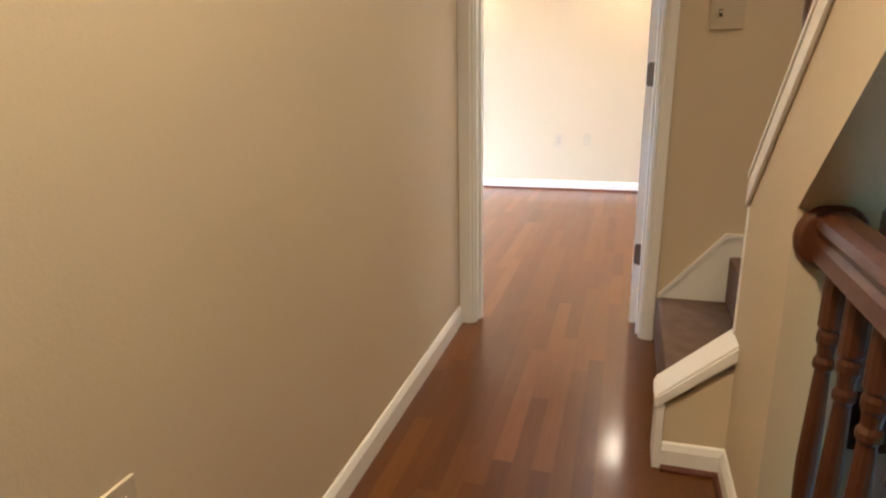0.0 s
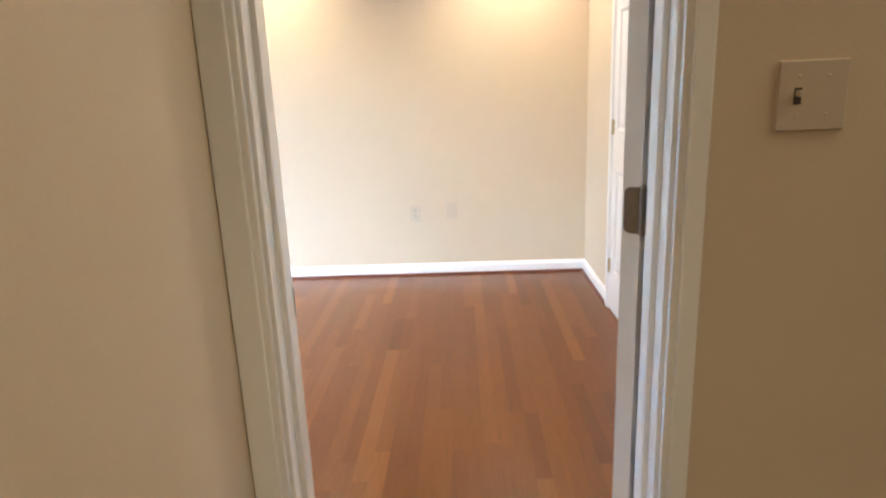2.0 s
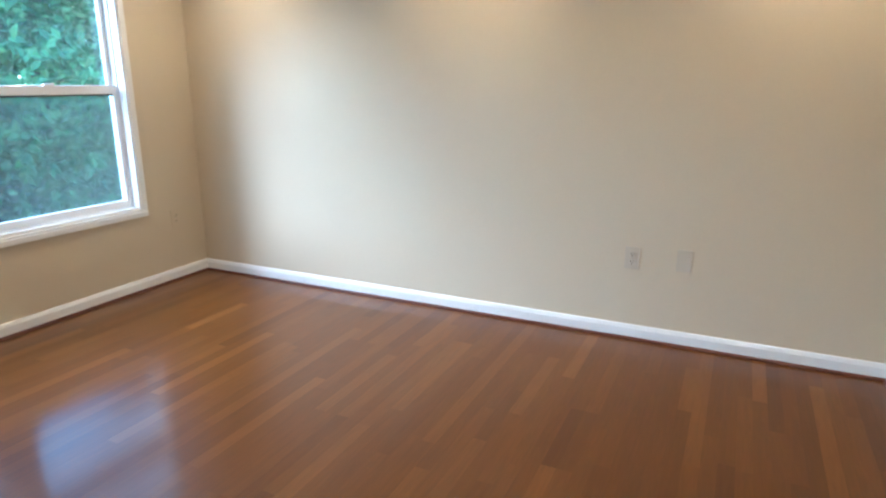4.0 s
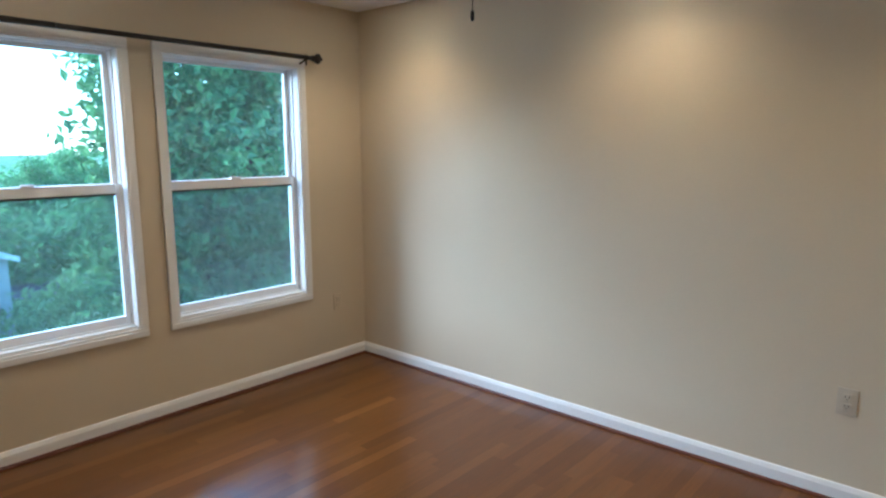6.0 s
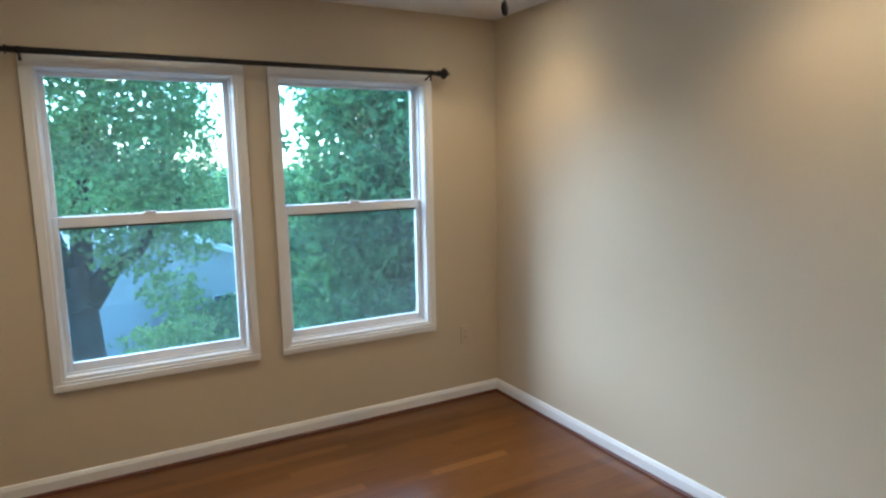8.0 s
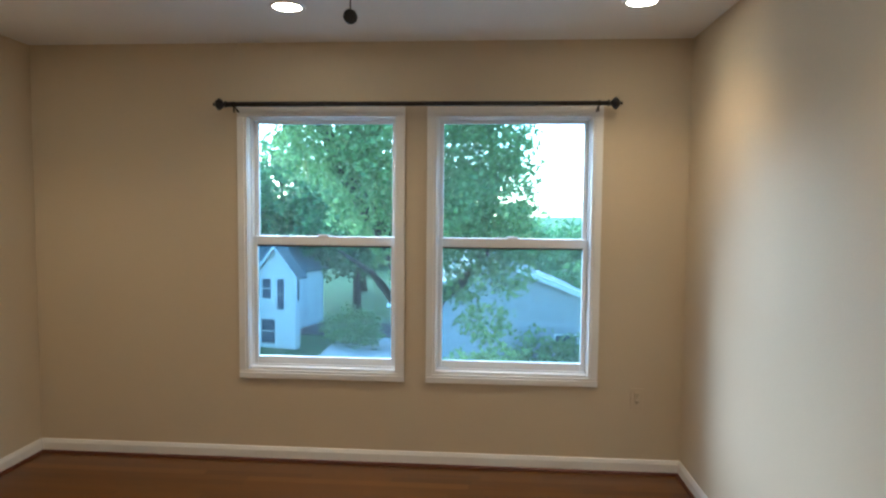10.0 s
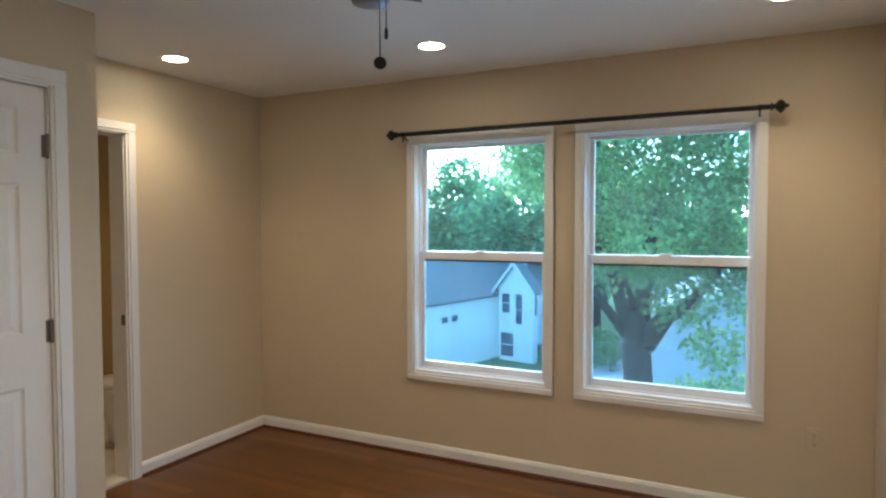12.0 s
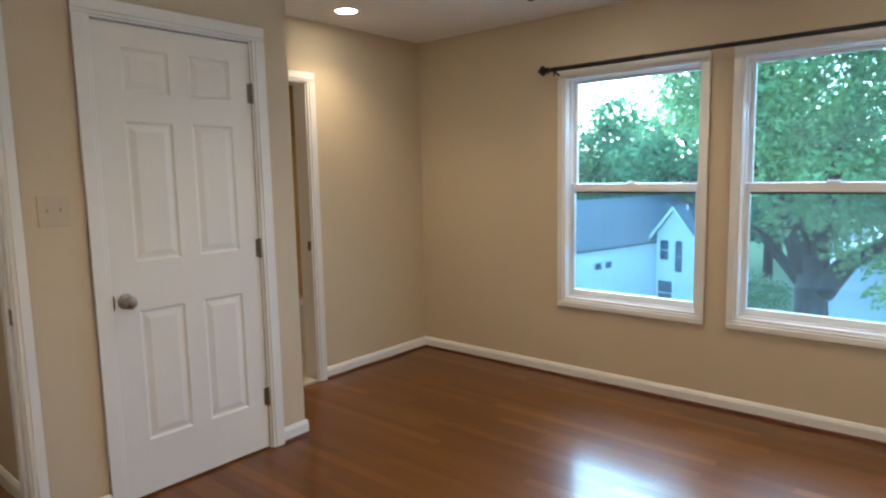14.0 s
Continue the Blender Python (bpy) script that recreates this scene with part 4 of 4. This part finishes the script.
T0 = (-10, 0.45, GZ)
h0 = -GZ
tree("large leafy shade tree with a forked trunk near the windows", T0,
     [[(0, 0.1, 0, 0.5), (0, 0.1, 2, 0.36), (0, 0.1, h0 - 3.4, 0.31), (0, 0.07, h0 - 2.6, 0.30), (0, 0.02, h0 - 1.9, 0.30), (0, -0.02, h0 - 1.4, 0.31), (0, -0.06, h0 - 0.7, 0.29), (0, -0.08, h0 - 0.3, 0.22)],
      [(0, -0.05, h0 - 1.0, 0.25), (0, -0.5, h0 + 0.6, 0.19), (0, -1.6, h0 + 2.3, 0.17), (0, -2.2, h0 + 3.6, 0.13), (0.2, -3.2, h0 + 5.2, 0.05)],
      [(0, 0.1, h0 - 1.0, 0.27), (0, 0.55, h0 - 0.4, 0.18), (0.2, 1.0, h0 - 0.1, 0.11), (0.4, 1.9, h0 + 1.0, 0.05)],
      [(0, 0.0, h0 - 0.8, 0.22), (-0.4, 0.2, h0 + 1.5, 0.14), (-0.4, 0.6, h0 + 3.5, 0.07)],
      [(0, -0.1, h0 - 1.0, 0.14), (0.3, -0.9, h0 + 0.1, 0.07), (0.5, -1.6, h0 + 0.6, 0.03)]],
     [(0, -0.3, h0 + 3.0, 1.8, 1.5, 1.5), (0.3, 0.3, h0 + 1.1, 1.5, 1.3, 0.95), (0, -1.9, h0 + 3.2, 1.6, 1.3, 1.3), (-0.5, 1.0, h0 + 3.9, 1.5, 0.9, 0.8), (0.2, 1.1, h0 + 1.8, 1.2, 0.75, 0.9),
      (0, -1.1, h0 + 1.6, 1.1, 0.8, 0.8), (0.5, 1.5, h0 - 0.9, 0.7, 0.6, 0.45), (0.2, 1.0, h0 - 1.9, 0.6, 0.5, 0.35), 
      (0, -0.5, h0 + 5.2, 2.6, 2.6, 1.4), (0.4, 0.9, h0 - 0.1, 0.8, 0.7, 0.5), (0, 1.55, h0 + 2.6, 1.0, 0.75, 1.0), (0.2, 1.6, h0 + 0.8, 1.0, 0.9, 0.7), (0.6, -0.9, h0 - 2.3, 0.5, 0.4, 0.3), (0.4, 1.9, h0 + 4.0, 0.9, 0.7, 0.5), (0.3, 1.7, h0 - 1.9, 0.7, 0.7, 0.5), (0.5, 2.3, h0 - 2.7, 0.8, 0.8, 0.5), (0, 2.0, h0 + 1.6, 0.9, 0.7, 1.2), (0, 1.9, h0 + 3.0, 0.9, 0.75, 1.0), (0.2, 2.0, h0 + 0.2, 0.8, 0.6, 0.6)],
     44000, 0.115, LEAF, 3)
tree("dense dark green leafy tree close beside the windows", (-8.2, 7.1, GZ),
     [[(0, 0, 0, 0.3), (0, 0, 4, 0.22), (0.1, 0.2, 8, 0.14), (0, 0, 11, 0.05)], [(0, 0, 4, 0.14), (0.3, -1.2, 7.5, 0.06)], [(0, 0, 4.5, 0.14), (0.2, 1.3, 8.5, 0.06)]],
     [(0, 0, h0 + 1.0, 1.9, 2.1, 2.0), (0.2, -0.9, h0 - 1.6, 1.8, 1.6, 1.8), (0, 0.8, h0 - 3.4, 2.0, 2.2, 1.8), (-0.3, -0.9, h0 + 3.0, 1.7, 1.5, 1.3), (0.3, 1.2, h0 + 2.6, 1.6, 1.7, 1.5), (0.6, -0.2, h0 - 5, 2, 2, 2),
      (0.4, 1.9, h0 - 0.8, 1.7, 1.6, 1.9), (0.5, -1.5, h0 + 0.4, 1.3, 1.2, 1.1), (0, -2.2, h0 + 1.3, 1.1, 0.9, 1.5), (0.2, -2.3, h0 - 1.2, 1.1, 0.9, 1.4), (0, -2.1, h0 + 3.2, 1.1, 0.9, 1.0)],
     38000, 0.19, LEAFD, 4)
far = tree("broad green tree behind the houses", (-52, -24, GZ),
           [[(0, 0, 0, 0.5), (0, 0.2, 5, 0.4), (0.3, 0, 9, 0.25), (0, 0, 14, 0.1)], [(0, 0.1, 5, 0.25), (0, 2.5, 9, 0.12)], [(0, 0.1, 6, 0.25), (0, -2.5, 10, 0.12)]],
           [(0, 0, 11, 4, 4.2, 4), (0, 3.4, 9, 3, 3, 3), (0, -3.2, 9.5, 3, 3.2, 3), (1, 0.5, 6.5, 3.5, 4, 2.6), (0, 1, 15, 2.6, 2.6, 2.2)], 7000, 0.5, LEAFD, 5, "trees behind the houses")
far.matrix_basis = pose(-52, -24, GZ) @ Matrix.Scale(0.95, 4)
rr = random.Random(7)
for x, y, sc in ((-54, -33, 1.1), (-50, -16, 0.95), (-49, -9, 0.85), (-56, -1, 0.8), (-60, 5, 0.6), (-58, 30, 0.7), (-48, 40, 0.8), (-44, -42, 1.1), (-64, -26, 0.9), (-66, -12, 1.15), (-70, 14, 0.52), (-72, 24, 0.55), (-66, 20, 0.5), (-80, 6, 0.6)):
    copy_thing(far, pose(x, y, GZ, 0, 0, rr.uniform(0, 360)) @ Matrix.Scale(sc / 0.95, 4))
bush = tree("low rounded green shrub", (-24, 9, GZ), [[(0, 0, 0, 0.1), (0, 0, 1.0, 0.05)]], [(0, 0, 1.2, 1.6, 1.6, 1.2), (0.8, 1, 1.0, 1.2, 1.2, 1.0), (-0.5, -1.2, 0.9, 1.1, 1.2, 0.9)], 1800, 0.22, LEAF, 6, "shrubs on the lawn")
for x, y, sc in ((-27, 5, 1.4), (-19, 6, 1.2), (-30, 12, 1.6), (-40, 3, 1.8), (-22, 13, 1.3), (-28, 17, 1.8), (-38, -7, 1.1), (-17.5, 7.6, 1.3)):
    copy_thing(bush, pose(x, y, GZ, 0, 0, rr.uniform(0, 360)) @ Matrix.Scale(sc, 4))
rng = np.random.default_rng(11)
blobs = [(-95 - 12 * rng.random(), y + rng.uniform(-3, 3), GZ + rng.uniform(2.5, 5.0), 5, 5, rng.uniform(3, 5.0)) for y in range(-90, 110, 6)]
blobs += [(rng.uniform(-62, -44), rng.uniform(3, 45), GZ + rng.uniform(1.0, 3.2), 3.5, 3.5, rng.uniform(1.5, 3.0)) for _ in range(46)]
v, f = leaves(rng, blobs, 42000, 0.7)
me = bpy.data.meshes.new("far_woods")
me.from_pydata(v.tolist(), [], f.tolist())
me.materials.append(LEAFD)
tagged(new("far_woods", me), "distant dark green line of trees", "woods", kind="stuff")

# ---- floor strips, last ----
floor = tagged(new("floor"), "glossy red-brown oak strip floor", kind="structure")
SW = 0.0572
plank_mesh = {}


def plank(parent, x, y0, y1):
    n = max(1, round((y1 - y0) / 0.02))
    ln = n * 0.02
    if n not in plank_mesh:
        bm = boxed(-SW / 2, SW / 2, 0, ln, -0.013, 0)
        plank_mesh[n] = mesh_of("strip", bm, FLOORW)
    ob = new("strip", plank_mesh[n])
    ob.parent = parent
    ob.location = (x, y0, 0)
    return y0 + ln


rs = random.Random(21)
x = SW / 2 + 0.002
while x < 4.17:
    if x < JOG_X:
        lo = REC_Y
    elif x < HALL_X or x > 3.99:
        lo = -WT
    else:
        lo = -4.6
    y = lo + 0.002
    while y < ROOM_Y - 0.03:
        y1 = min(y + rs.choice((0.44, 0.60, 0.76, 0.92, 1.10, 1.28)), ROOM_Y)
        if ROOM_Y - y1 < 0.2:
            y1 = ROOM_Y
        y = plank(floor, x, y, y1)
    x += SW
